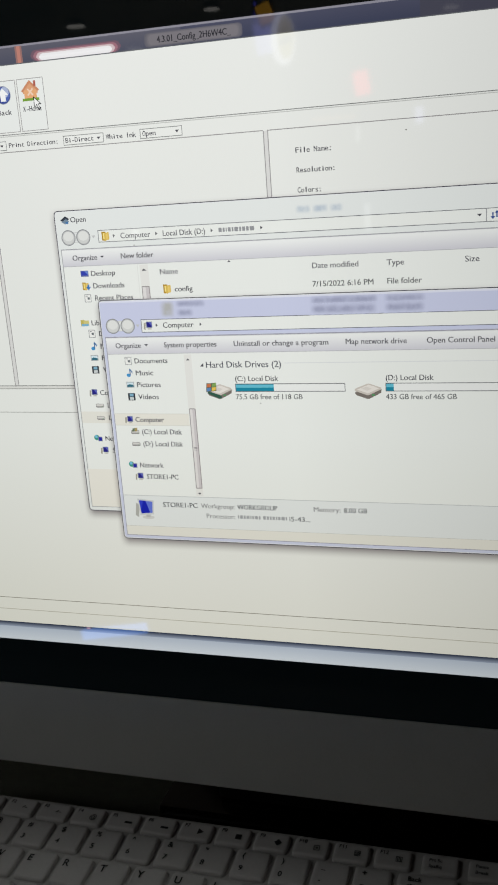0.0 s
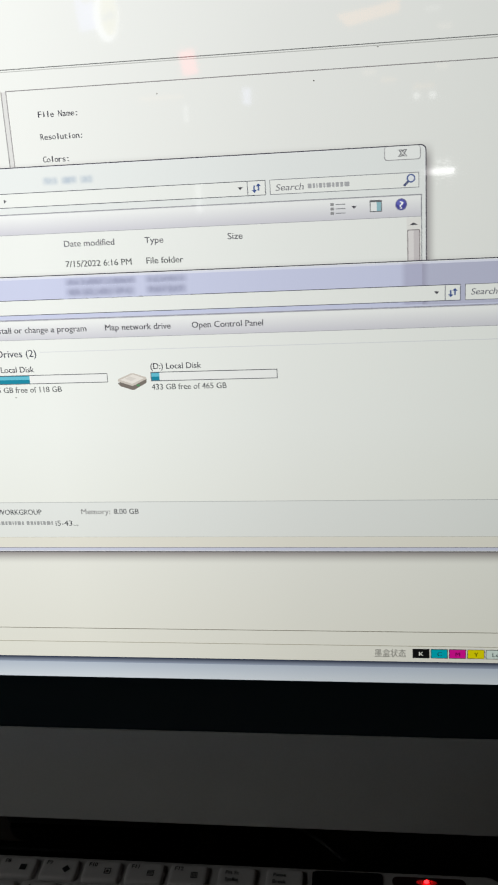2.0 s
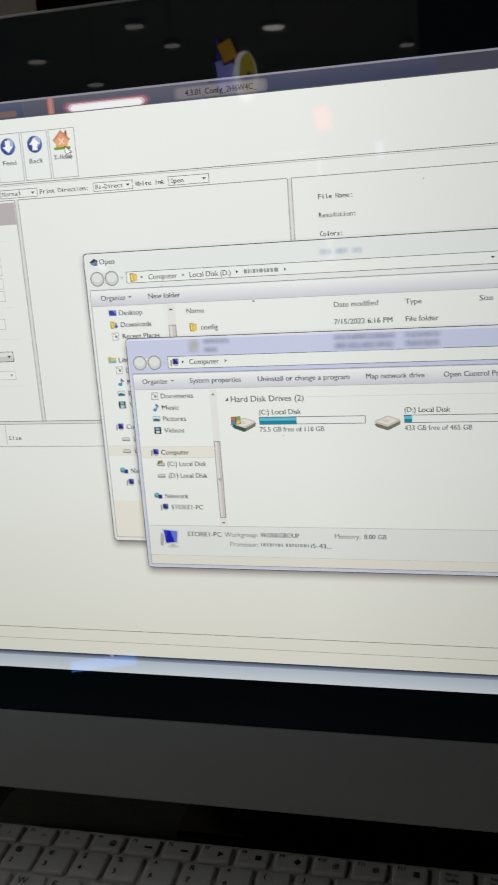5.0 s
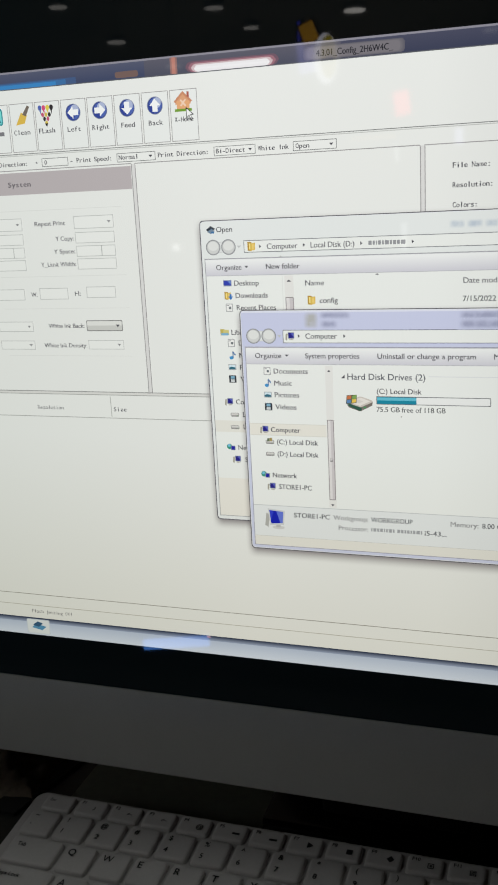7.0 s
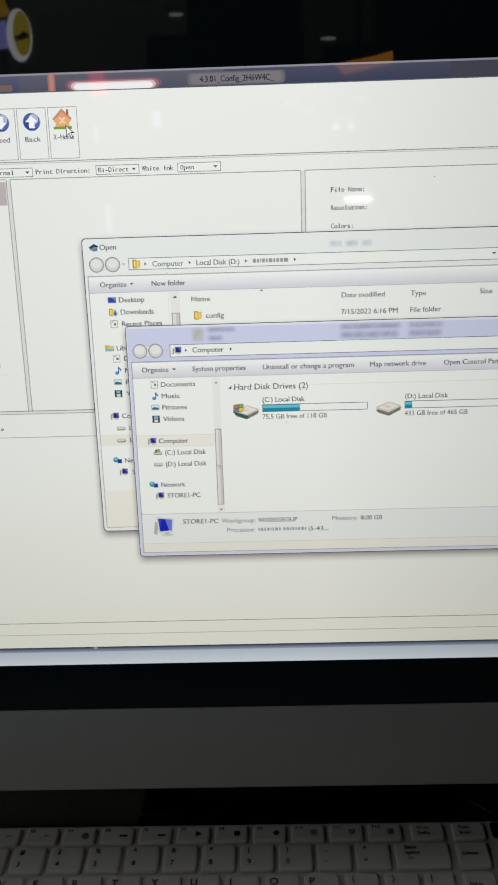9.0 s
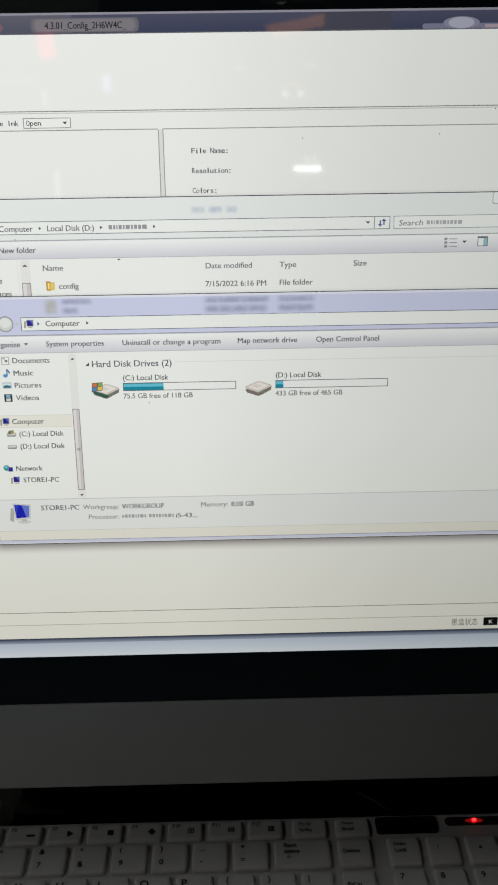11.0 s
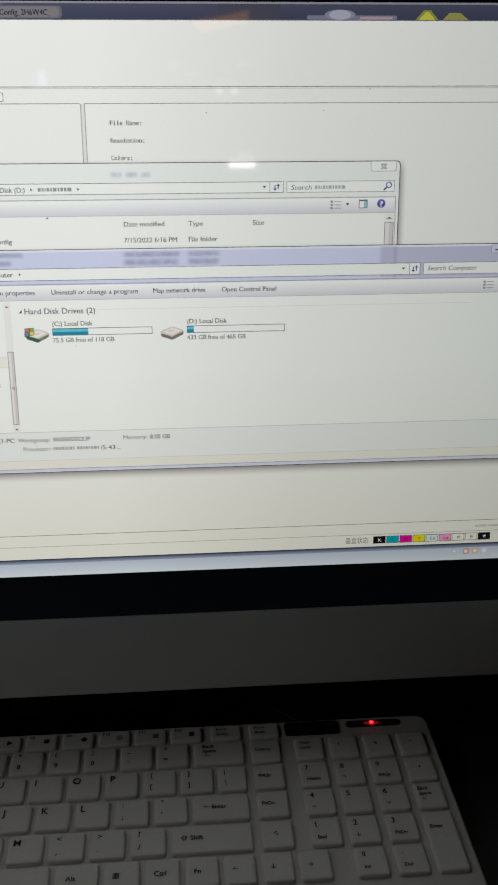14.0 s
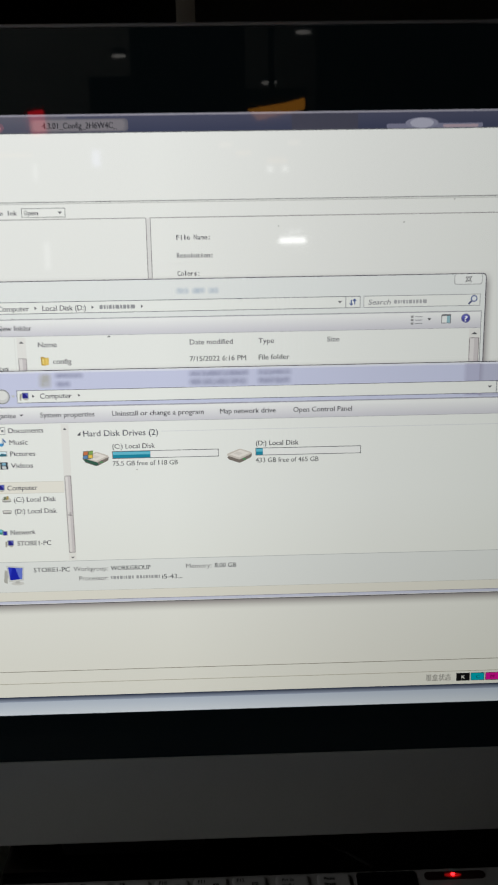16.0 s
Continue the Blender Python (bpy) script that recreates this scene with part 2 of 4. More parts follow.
BOOTH = solid("brown_grey_booth_paint", (0.27, 0.255, 0.225), rough=0.7, grain=0.25, scale=9, bump=0.1)
for x0, x1, z0, z1, name, label in ((-7.5, -1.30, -0.75, 1.62, "exhibition_stand", "brown-grey walled exhibition stand across the hall"), (-7.5, -0.84, 1.625, 3.19, "fascia_panel", "brown-grey fascia board above the far booth"),
                                    (0.42, 1.2, -0.75, 2.2, "exhibition_stand", "narrow brown-grey exhibition stand across the hall")):
    far = thing(name, ((x0 + x1) / 2, -11.0, z0), label, "stand")
    half = (x1 - x0) / 2
    part("board", block(-half, half, -0.05, 0.0, 0.0, z1 - z0, 0.004), BOOTH, far)

# ---- desk ----
desk = thing("desk", (0, 0, 0), "dark laminate desk top under the computer and keyboard", "desk")
smooth(part("desktop", block(-0.9, 0.9, -0.2, 0.42, -0.03, 0.0, 0.002), DESK, desk))
for sx in (-0.85, 0.85):
    part("side_panel", block(sx - 0.012, sx + 0.012, -0.18, 0.4, -0.75, -0.0305), DESK, desk)

# Added paler sheet that brightens this stretch of desk top; no separate mat.
mat = part("desk_patch", prism(rbox(-0.199, 0.0195, -0.0785, 0.205, 0.004, 4), 0.0002, 0.0014, 0.0004), solid("grey_green_patch", (0.26, 0.29, 0.245), rough=0.55, grain=0.12, scale=180, bump=0.15), None)
tagged(mat, "lighter grey-green stretch of the desk top, added as a thin sheet", "mat")

# ---- the computer with its lit panel ----
computer = thing("all_in_one_computer", (0, 0, 0), "all-in-one computer, black glossy bezel and silver chin, screen on", "computer")
L, R, B, T = -252, 239, 70.5, 346.8


def cpart(name, bm, material, label="", parent=None):
    ob = part(name, bm, material, parent or computer, label)
    if parent is None:
        ob.location = (0, 0, BASE)
    return smooth(ob, 35)


def frontal(outline, y0, y1, bevel=0.0):
    """An outline in the screen's plane, raised towards the viewer from y0 to y1."""
    bm = prism([(x * MM, z * MM) for x, z in outline], 0, (y0 - y1) * MM, bevel * MM)
    bm.transform(Matrix(((1, 0, 0, 0), (0, 0, -1, y0 * MM), (0, 1, 0, 0), (0, 0, 0, 1))))
    return bm


cpart("rear_shell", block(-0.284, 0.271, 0.003, 0.045, 0.0, 0.379, 0.004), DARK_PLASTIC)
for name, box in (("bezel_top", (-286, T, 273, 380.2)), ("bezel_foot", (-286, 45.4, 273, B)), ("bezel_side", (-286, B, L, T)), ("bezel_side", (R, B, 273, T))):
    cpart(name, frontal(rbox(*box), 3, -0.6), BLACK_GLASS, "glossy black glass border")
cpart("chin", frontal(rbox(-286, -1.2, 273, 45.1), 4, -1.4, 0.9), SILVER, "pale silver plastic chin")
cpart("chin_lip", frontal(rbox(-285, -1.9, 272, -1.25), 4, -0.6), RIM)
cpart("rim", frontal(rbox(-287, 380.3, 274, 381.8), 40, -1.0, 0.4), RIM, "thin silver top rim")
for x0, x1 in ((-287.5, -286.2), (273.2, 274.5)):
    cpart("rim", frontal(rbox(x0, -1.8, x1, 380.2), 40, -1.0, 0.3), RIM)
cpart("stand_neck", block(-0.045, 0.035, 0.046, 0.07, -0.045, 0.2, 0.004), DARK_PLASTIC)
cpart("stand_foot", block(-0.077, 0.09, 0.036, 0.2, -0.053, -0.046, 0.003), solid("gloss_black_foot", (0.003, 0.003, 0.003), rough=0.15), "low black stand foot")

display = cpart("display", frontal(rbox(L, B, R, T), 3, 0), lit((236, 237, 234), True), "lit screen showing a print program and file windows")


def ui(name, shapes, layer, label="", big=False):
    """One flat piece of what the screen shows: outlines with their colours, each a hair above the one before."""
    bm, mats = bmesh.new(), []
    for k, (pts, colour) in enumerate(shapes):
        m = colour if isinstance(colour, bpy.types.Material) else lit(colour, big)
        if m not in mats:
            mats.append(m)
        y = -(layer * 0.1 + 0.012 * k) * MM
        face = bm.faces.new([bm.verts.new((x * MM, y, z * MM)) for x, z in pts])
        face.normal_update()
        if face.normal.y > 0:
            face.normal_flip()
        face.material_index = mats.index(m)
    return part(name, bm, mats, display, label)


INK, GREY, FAINT = (84, 83, 90), (106, 105, 111), (144, 144, 146)


def write(body, x0, x1, z, colour=INK, cap=2.15, layer=8, name="text_line", slant=0.0):
    """A line of writing from x0 to x1, its small letters centred on z, leaning by slant."""
    data, a, b = letters(body)
    cap *= 1.1
    size, wide = cap / 0.727, (x1 - x0) / (b - a)
    for v in data.vertices:
        v.co = Vector(((x0 + (v.co.x - a) * wide + slant * v.co.y * size) * MM, -layer * 0.1 * MM, (z - 0.47 * cap + v.co.y * size) * MM))
    return inked(name, data, colour)


def typed(body, x0, x1, z, colour=INK, cap=2.0, layer=8, name="text_line"):
    """A line in a typewriter face: each letter in a cell of the same width."""
    cap *= 1.08
    bm, cell, size = bmesh.new(), (x1 - x0) / len(body), cap / 0.727
    for k, letter in enumerate(body):
        if letter == " ":
            continue
        data, a, b = letters(letter)
        wide = min(cell * 0.86 / (b - a), size * (1.5 if letter in "il:.-" else 1.2))
        for v in data.vertices:
            v.co = Vector(((x0 + cell * (k + 0.5) + (v.co.x - (a + b) / 2) * wide) * MM, -layer * 0.1 * MM, (z - 0.47 * cap + v.co.y * size) * MM))
        bm.from_mesh(data)
        bpy.data.meshes.remove(data)
    data = bpy.data.meshes.new(name)
    bm.to_mesh(data)
    bm.free()
    return inked(name, data, colour)


def inked(name, data, colour):
    """Struck twice, a hair apart, for strokes as heavy as a screen's."""
    bm = bmesh.new()
    bm.from_mesh(data)
    bm.from_mesh(data)
    bm.verts.ensure_lookup_table()
    half = len(bm.verts) // 2
    for k in range(half, 2 * half):
        bm.verts[k].co += Vector((0.09 * MM, 0.015 * MM, 0.02 * MM))
    bm.to_mesh(data)
    bm.free()
    data.materials.clear()
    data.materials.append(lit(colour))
    return part(name, data, None, display)


def bars(x0, x1, z, words, colour=GREY, high=1.5, layer=8, gap=0.9):
    """Plain bars in place of writing, their widths in the ratio of words."""
    unit, x, shapes = (x1 - x0 - gap * (len(words) - 1)) / sum(words), x0, []
    for w in words:
        shapes.append((rbox(x, z - high / 2, x + w * unit, z + high / 2, 0.2, 2), colour))
        x += w * unit + gap
    return ui("text_bar", shapes, layer)


def field(name, x0, z0, x1, z1, fill=(238, 239, 236), edge=(126, 128, 128), layer=5, arrow=None):
    shapes = [(rbox(x0, z0, x1, z1), edge), (rbox(x0 + 0.26, z0 + 0.26, x1 - 0.26, z1 - 0.26), fill)]
    if arrow:
        ax, az = x1 - 2.3, (z0 + z1) / 2
        shapes.append(([(ax - 0.9, az + 0.45), (ax + 0.9, az + 0.45), (ax, az - 0.6)], arrow))
    return ui(name, shapes, layer)


def rule(x0, z0, x1, z1, colour, layer=4, w=0.34, name="rule"):
    return ui(name, [(rbox(x0, z0, x1, z0 + w) if z0 == z1 else rbox(x0, z0, x0 + w, z1), colour)], layer)


def caret(x, z, colour=INK, right=True, s=0.8, layer=8):
    pts = [(x - s * 0.6, z - s), (x - s * 0.6, z + s), (x + s * 0.7, z)] if right else [(x - s * 1.2, z + s * 0.5), (x + s * 1.2, z + s * 0.5), (x, z - s * 0.75)]
    return ui("caret", [(pts, colour)], layer)


def blur(name, x0, z0, x1, z1, layer, tint, fade_x, fade_z, clumps=0.0):
    """A soft-edged film over part of the screen."""
    return ui(name, [(rbox(x0, z0, x1, z1), soft_film(tint, x1 - x0, z1 - z0, fade_x, fade_z, clumps))], layer)


# program window: title bar with blurred desktop behind it
ui("title_bar", [(rbox(L, 339.6, R, 346.8), lit((62, 66, 88), False, (74, 76, 96), 340.0, 346.0)), (rbox(L, 339.6, -12, 346.6), lit((80, 82, 98), False, (94, 93, 106), 340.0, 346.0)), (rbox(L, 339.6, -98, 346.6), lit((66, 74, 102), False, (86, 90, 112), 340.0, 346.0)),
                 (rbox(82, 339.6, 110, 346.6), (70, 70, 84)), (rbox(L, 346.0, R, 346.8), (142, 140, 152))], 2, "dark translucent title bar")
ui("blurred_shape", [(rbox(L, 339.6, -131 - 5 * k, 342.2 - 0.5 * k), c) for k, c in enumerate(((70, 92, 132), (64, 112, 164), (62, 134, 196)))], 3)
GLOW = ((116, 90, 104), (158, 112, 124), (208, 186, 190), (238, 236, 238))
ui("blurred_shape", [(rbox(-79.0 + 1.3 * k, 339.6, -38.0 - 1.3 * k, 343.9 - 0.55 * k, 2.6 - 0.3 * k), c) for k, c in enumerate(GLOW)], 3)
ui("blurred_shape", [(rbox(-86.0, 339.6, -82.8, 346.2), (150, 112, 108)), (rbox(-85.2, 339.6, -83.6, 346.2), (188, 128, 116))], 3)
ui("blurred_shape", [(rbox(-112, 340.0, -101, 342.6, 1), (118, 96, 92))], 3)
ui("blurred_shape", [(rbox(122, 339.6, 163, 341.4, 0.8), (120, 120, 142)), (disc(137, 341.6, 7.0, 2.2), (132, 132, 152)), (disc(137, 341.6, 5.0, 2.0), (168, 168, 184)), (rbox(146, 339.7, 161, 340.9, 0.5), (168, 150, 160))], 3)
ui("blurred_shape", [([(171.4, 339.6), (182, 339.6), (178.4, 343.6), (175.2, 343.6)], (140, 142, 66)), ([(173, 339.6), (180.6, 339.6), (177.6, 342.8), (176, 342.8)], (196, 194, 74))], 3)
ui("blurred_shape", [([(184, 339.6), (196, 339.6), (192, 342.6), (187, 342.6)], (150, 146, 80))], 3)
ui("title_glow", [(rbox(-25.6 - d, 340.5 - 0.35 * d, 11.6 + d, 344.3 + 0.35 * d, 1.6), (124 - int(13 * d), 120 - int(12 * d), 126 - int(10 * d))) for d in (2, 1.4, 0.8, 0.2)], 4)
write("4.3.01_Config_2H6W4C_", -22.2, 8.8, 342.3, (34, 34, 42), 2.3, 6)
rule(L, 339.2, R, 339.2, (96, 98, 104), 3, 0.4)

# tool bar
EDGE = (152, 149, 150)
for x in (-179.6, -166.4, -153.3, -140.2, -127.1, -114.0, -100.8, -87.6):
    ui("tool_button", [(rbox(x + 0.4, 312.3, x + 12.9, 333.3), EDGE), (rbox(x + 0.66, 312.56, x + 12.64, 333.04), (236, 238, 236))], 3)


def arrow_icon(x, turn):
    z, r = 327.6, 3.5
    c, s = math.cos(radians(turn)), math.sin(radians(turn))
    pts = [(2.5, 0), (0, 2.4), (0, 1.1), (-2.3, 1.1), (-2.3, -1.1), (0, -1.1), (0, -2.4)]
    ui("arrow_icon", [(disc(x, z, r * 1.06, n=32), (150, 156, 174)), (disc(x, z, r * 0.98, n=32), (58, 74, 146)), (disc(x + 0.25, z + 0.1, r * 0.86, n=32), (82, 104, 178)), (disc(x + 0.9, z + 1.1, r * 0.58, r * 0.62, n=28), (176, 186, 216)),
                      (disc(x - 1.0, z - 0.9, r * 0.56, r * 0.6, n=28), (54, 72, 152)), ([(x + p * c * 1.1 - q * s * 1.1, z + p * s * 1.1 + q * c * 1.1) for p, q in pts], (246, 247, 248))], 5, "round blue icon with a white arrow")


for x, turn, word in ((-133.7, 180, "Left"), (-120.6, 0, "Right"), (-107.4, 270, "Feed"), (-94.2, 90, "Back")):
    arrow_icon(x, turn)
    half = 0.85 * len(word)
    typed(word, x - half, x + half, 320.6, INK, 2.0)
tones = ((86, 104, 176), (214, 84, 128), (226, 206, 84), (52, 48, 52))
nozzles = []
for k in range(4):
    nx = -150.2 + 1.95 * k
    nozzles += [(disc(nx, 330.6, 0.95, 1.15, 14), tones[k]), ([(nx - 0.5, 330.0), (nx + 0.5, 330.0), (nx + 0.2 + 0.35 * (1.5 - k) * 0.5, 327.6)], tones[k])]
for row, count in enumerate((3, 2, 1)):
    for k in range(count):
        nx = -147.25 + 1.7 * (k - (count - 1) / 2)
        nozzles.append((disc(nx, 327.6 - 1.75 * row, 0.72, 1.0, 12), ((198, 92, 124), (214, 190, 92), (58, 52, 56))[(k + 2 * row) % 3]))
nozzles.append(([(-148.1, 323.9), (-146.4, 323.9), (-147.25, 322.3)], (44, 42, 46)))
ui("nozzle_icon", nozzles, 5, "fan of coloured ink drops")
typed("FLash", -151.6, -143.2, 320.8, INK, 2.0)
ui("brush_icon", [([(-163, 324), (-158.5, 324.6), (-157, 328), (-160, 329.4)], (222, 186, 84)), ([(-159.4, 328.4), (-157.6, 327.6), (-155.4, 331.6), (-156.6, 332.2)], (120, 110, 100))], 5)
typed("Clean", -164.4, -155.9, 320.8, INK, 2.0)
ui("house_icon", [([(-84.6, 327.2), (-77.6, 327.2), (-77.6, 329.2), (-81.1, 332.2), (-84.6, 329.2)], (222, 164, 126)), ([(-85.4, 328.4), (-81.1, 332.6), (-76.8, 328.4), (-77.6, 327.9), (-81.1, 331.3), (-84.6, 327.9)], (206, 142, 108)),
                  (rbox(-84, 325.2, -78.2, 328.6), (232, 172, 124)), (rbox(-79.2, 330.0, -78.2, 332.2), (176, 96, 84)), (rbox(-85, 324.3, -77.2, 325.4), (120, 160, 62)),
                  ([(-82.6, 328.9), (-82.0, 329.3), (-79.6, 326.7), (-80.2, 326.3)], (242, 210, 186)), ([(-79.6, 328.9), (-80.2, 329.3), (-82.6, 326.7), (-82.0, 326.3)], (242, 210, 186))], 5, "orange house icon")
typed("X-Home", -85.4, -76.6, 321.2, INK, 2.0)
ui("mouse_pointer", [([(-79.8, 326.0), (-79.8, 321.2), (-78.6, 322.3), (-77.8, 320.4), (-76.9, 320.8), (-77.6, 322.6), (-76.2, 322.7)], (40, 42, 46)),
                     ([(-79.5, 325.3), (-79.5, 321.9), (-78.5, 322.8), (-77.7, 320.9), (-77.3, 321.1), (-78.0, 322.9), (-76.9, 323.0)], (246, 246, 246))], 9)
for z, c in ((311.3, (132, 133, 133)), (310.6, (196, 197, 194))):
    rule(L, z, R, z, c, 4)

# option row
ui("insert_icon", [(rbox(-177.4, 324.4, -169.6, 331.8, 1.4), (58, 150, 158)), (rbox(-176.8, 325.0, -170.2, 331.2, 1.2), (126, 214, 216)), ([(-174.6, 325.6), (-170.6, 325.6), (-172.0, 329.4)], (62, 140, 150)), (disc(-174.4, 328.9, 1.4, n=14), (214, 240, 238))], 5, "teal picture icon")
bars(-177.0, -169.4, 320.7, (1,), (128, 128, 132), 1.7)
typed("Bi-Direction:", -178.4, -159.0, 307.2, INK, 1.9)
typed("+", -155.0, -153.6, 307.2, GREY, 1.6)
field("number_field", -151.8, 305.3, -138.4, 309.0)
typed("0", -150.4, -149.0, 307.2, GREY, 1.9)
typed("-", -137.4, -135.8, 307.2, GREY, 1.9)
typed("Print Speed:", -134.1, -116.4, 307.2, INK, 1.9)
field("speed_choice", -114.2, 305.2, -95.6, 309.0, arrow=INK)
typed("Normal", -113.2, -103.6, 307.2, INK, 1.9)
typed("Print Direction:", -94.4, -70.6, 307.2, INK, 1.9)
field("direction_choice", -68.4, 305.2, -49.7, 309.1, arrow=INK)
typed("Bi-Direct", -67.4, -54.2, 307.2, INK, 1.9)
typed("White Ink", -48.6, -35.0, 307.2, INK, 1.9)
field("ink_choice", -33.3, 305.2, -14.7, 309.1, arrow=INK)
typed("Open", -32.2, -26.2, 307.2, INK, 1.9)

# lower panes of the program
for x0, x1 in ((L, -107.4), (-105.9, 19.2), (21.0, R)):
    rule(x0, 304.2, x1, 304.2, EDGE, 4)
for x in (-107.7, 19.2):
    ui("pane_divider", [(rbox(x, 201, x + 2.1, 304.2), (222, 221, 220))], 3.5)
for x in (-107.7, -105.9, 19.2, 21.0):
    rule(x, 201, x, 304.2, EDGE, 4)
ui("pane_divider", [(rbox(L, 199.9, R, 201.4), (222, 221, 218))], 3.5)
ui("settings_header", [(rbox(L, 293.6, -107.9, 303.4), (188, 180, 182))], 4, "mauve grey header band")
typed("System", -170.6, -158.6, 298.2, (88, 84, 90), 2.2)
write("Repeat Print", -158.7, -143, 280.2, GREY, 1.9)
field("repeat_choice", -138.5, 277.3, -118.4, 283.0, edge=(186, 188, 186), arrow=FAINT)
for word, x0, z, z0, z1 in (("Y Copy:", -148.6, 273.2, 270.8, 275.8), ("Y Space:", -150.0, 267.4, 264.8, 269.7), ("Y_Limit Width:", -157.4, 261.6, 259.0, 263.9)):
    write(word, x0, -139.2, z, GREY, 1.9)
    field("number_field", -138.4, z0, -118.5, z1, edge=(186, 188, 186))
    field("number_field", -186.0, z0, -165.6, z1, edge=(190, 192, 190))
rule(-125.6, 264.9, -125.6, 269.6, (168, 170, 168), 6)
rule(-171.6, 264.9, -171.6, 269.6, (176, 178, 176), 6)
field("unit_choice", -186.0, 277.3, -165.6, 283.0, edge=(190, 192, 190), arrow=FAINT)
field("number_field", -184.0, 245.2, -168.0, 250.4, edge=(190, 192, 190))
field("ink_choice", -184.0, 230.2, -165.2, 235.0, edge=(184, 186, 184), arrow=FAINT)
field("ink_choice", -184.0, 221.6, -165.2, 225.9, edge=(190, 192, 190), arrow=FAINT)
write("W:", -164.4, -161.2, 247.8, GREY, 1.9)
field("number_field", -159.9, 245.4, -144.8, 250.7, edge=(186, 188, 186))
write("H:", -141.2, -138.2, 248.0, GREY, 1.9)
field("number_field", -135.2, 245.9, -120.2, 251.0, edge=(186, 188, 186))
for z in (286.2, 256.0, 241.0, 218.6):
    rule(-180, z, -114, z, (222, 223, 220), 4, 0.22)
write("White Ink Back:", -156.8, -137.9, 233.0, GREY, 1.9)
ui("choice_button", [(rbox(-136.8, 230.4, -118.2, 235.4, 0.5), (98, 98, 98)), (rbox(-136.5, 230.7, -118.5, 235.1, 0.4), (206, 206, 202)), (rbox(-136.5, 233.0, -118.5, 235.1, 0.4), (228, 228, 224)), ([(-121.6, 233.4), (-119.6, 233.4), (-120.6, 232.2)], INK)], 5)
write("White Ink Density:", -160.1, -137.4, 223.7, GREY, 1.9)
field("density_choice", -136.6, 221.8, -118.3, 226.1, edge=(190, 192, 190), arrow=FAINT)
for z, c in ((201.2, (136, 137, 136)), (199.8, (166, 167, 164)), (188.6, (170, 171, 168))):
    rule(L, z, R, z, c, 4)
typed("Resolution", -167.5, -153.2, 193.4, FAINT, 1.9)
rule(-128.0, 189.4, -128.0, 199.2, (178, 180, 176), 4)
typed("Size", -126.6, -119.6, 193.2, GREY, 1.9)
typed("File Name:", 32.0, 46.9, 296.0, INK, 2.0)
typed("Resolution:", 32.0, 47.9, 288.4, INK, 2.0)
typed("Colors:", 32.0, 42.0, 280.7, INK, 2.0)

# status row, ink boxes and task bar
rule(L, 93.3, R, 93.3, (150, 148, 140), 4)
rule(L, 87.0, R, 87.0, (186, 184, 174), 4)
typed("Flash Jetting Off", -184.1, -160.2, 84.2, FAINT, 1.7)
write("\u58a8\u76d2\u72b6\u6001", 146.2, 158.5, 84.0, (150, 150, 148), 2.6)
inks = (("K", (20, 20, 22), (240, 240, 240)), ("C", (0, 176, 198), (30, 90, 110)), ("M", (222, 20, 160), (110, 10, 80)), ("Y", (232, 222, 10), (110, 104, 10)), ("Lc", (214, 232, 232), (90, 100, 104)),
        ("Lm", (244, 160, 208), (110, 50, 90)), ("W", (240, 240, 236), GREY), ("W", (240, 240, 236), GREY), ("W", (24, 24, 26), (236, 236, 236)))
for k, (word, fill, tone) in enumerate(inks):
    x = 161.2 + 7.13 * k
    ui("ink_box", [(rbox(x, 81.9, x + 6.7, 86.1), (70, 72, 74)), (rbox(x + 0.26, 82.16, x + 6.44, 85.84), fill)], 5)
    typed(word, x + 2.4, x + 4.4 + 0.8 * (len(word) > 1), 84.0, tone, 1.7)
bars(216, 232, 90.2, (3, 4), (206, 205, 198), 1.3)
ui("task_bar_edge", [(rbox(L, 77.6, R, 80.2), lit((150, 162, 188), False, (58, 66, 88), 77.8, 79.8))], 4)
ui("task_bar", [(rbox(L, B, R, 77.6), lit((216, 226, 243), False, (190, 202, 225), 71.5, 77.5))], 4, "pale blue translucent task bar")
ui("task_button", [(rbox(-188, 71.2, -174.5, 79.4, 0.8), (206, 216, 226)), (rbox(-187.6, 71.6, -174.9, 79.0, 0.7), (226, 232, 236)), ([(-185, 74.6), (-179, 73.4), (-176.6, 75.6), (-182.4, 77)], (90, 150, 190)), ([(-184.4, 76), (-181.6, 78.2), (-178.4, 77.4), (-181, 75.2)], (60, 96, 130))], 6)
ui("task_glint", [(disc(-85.6, 79.6, 1.5, 0.75, 16), (120, 112, 134)), (disc(-85.6, 79.6, 0.9, 0.5, 14), (188, 152, 170))], 6)
ui("start_orb", [(disc(-243, 75.3, 4.4), (70, 110, 170)), (disc(-243, 75.9, 3.4), (120, 170, 220))], 6)
caret(205.8, 75.6, (250, 250, 250), False, 0.7)
for k, c in enumerate(((214, 160, 160), (222, 190, 160), (214, 218, 228))):
    ui("tray_icon", [(rbox(210.5 + 5 * k, 73.8, 213.8 + 5 * k, 77.2, 0.8), c), (rbox(211.3 + 5 * k, 74.6, 213.0 + 5 * k, 76.4, 0.4), (240, 240, 244))], 6)


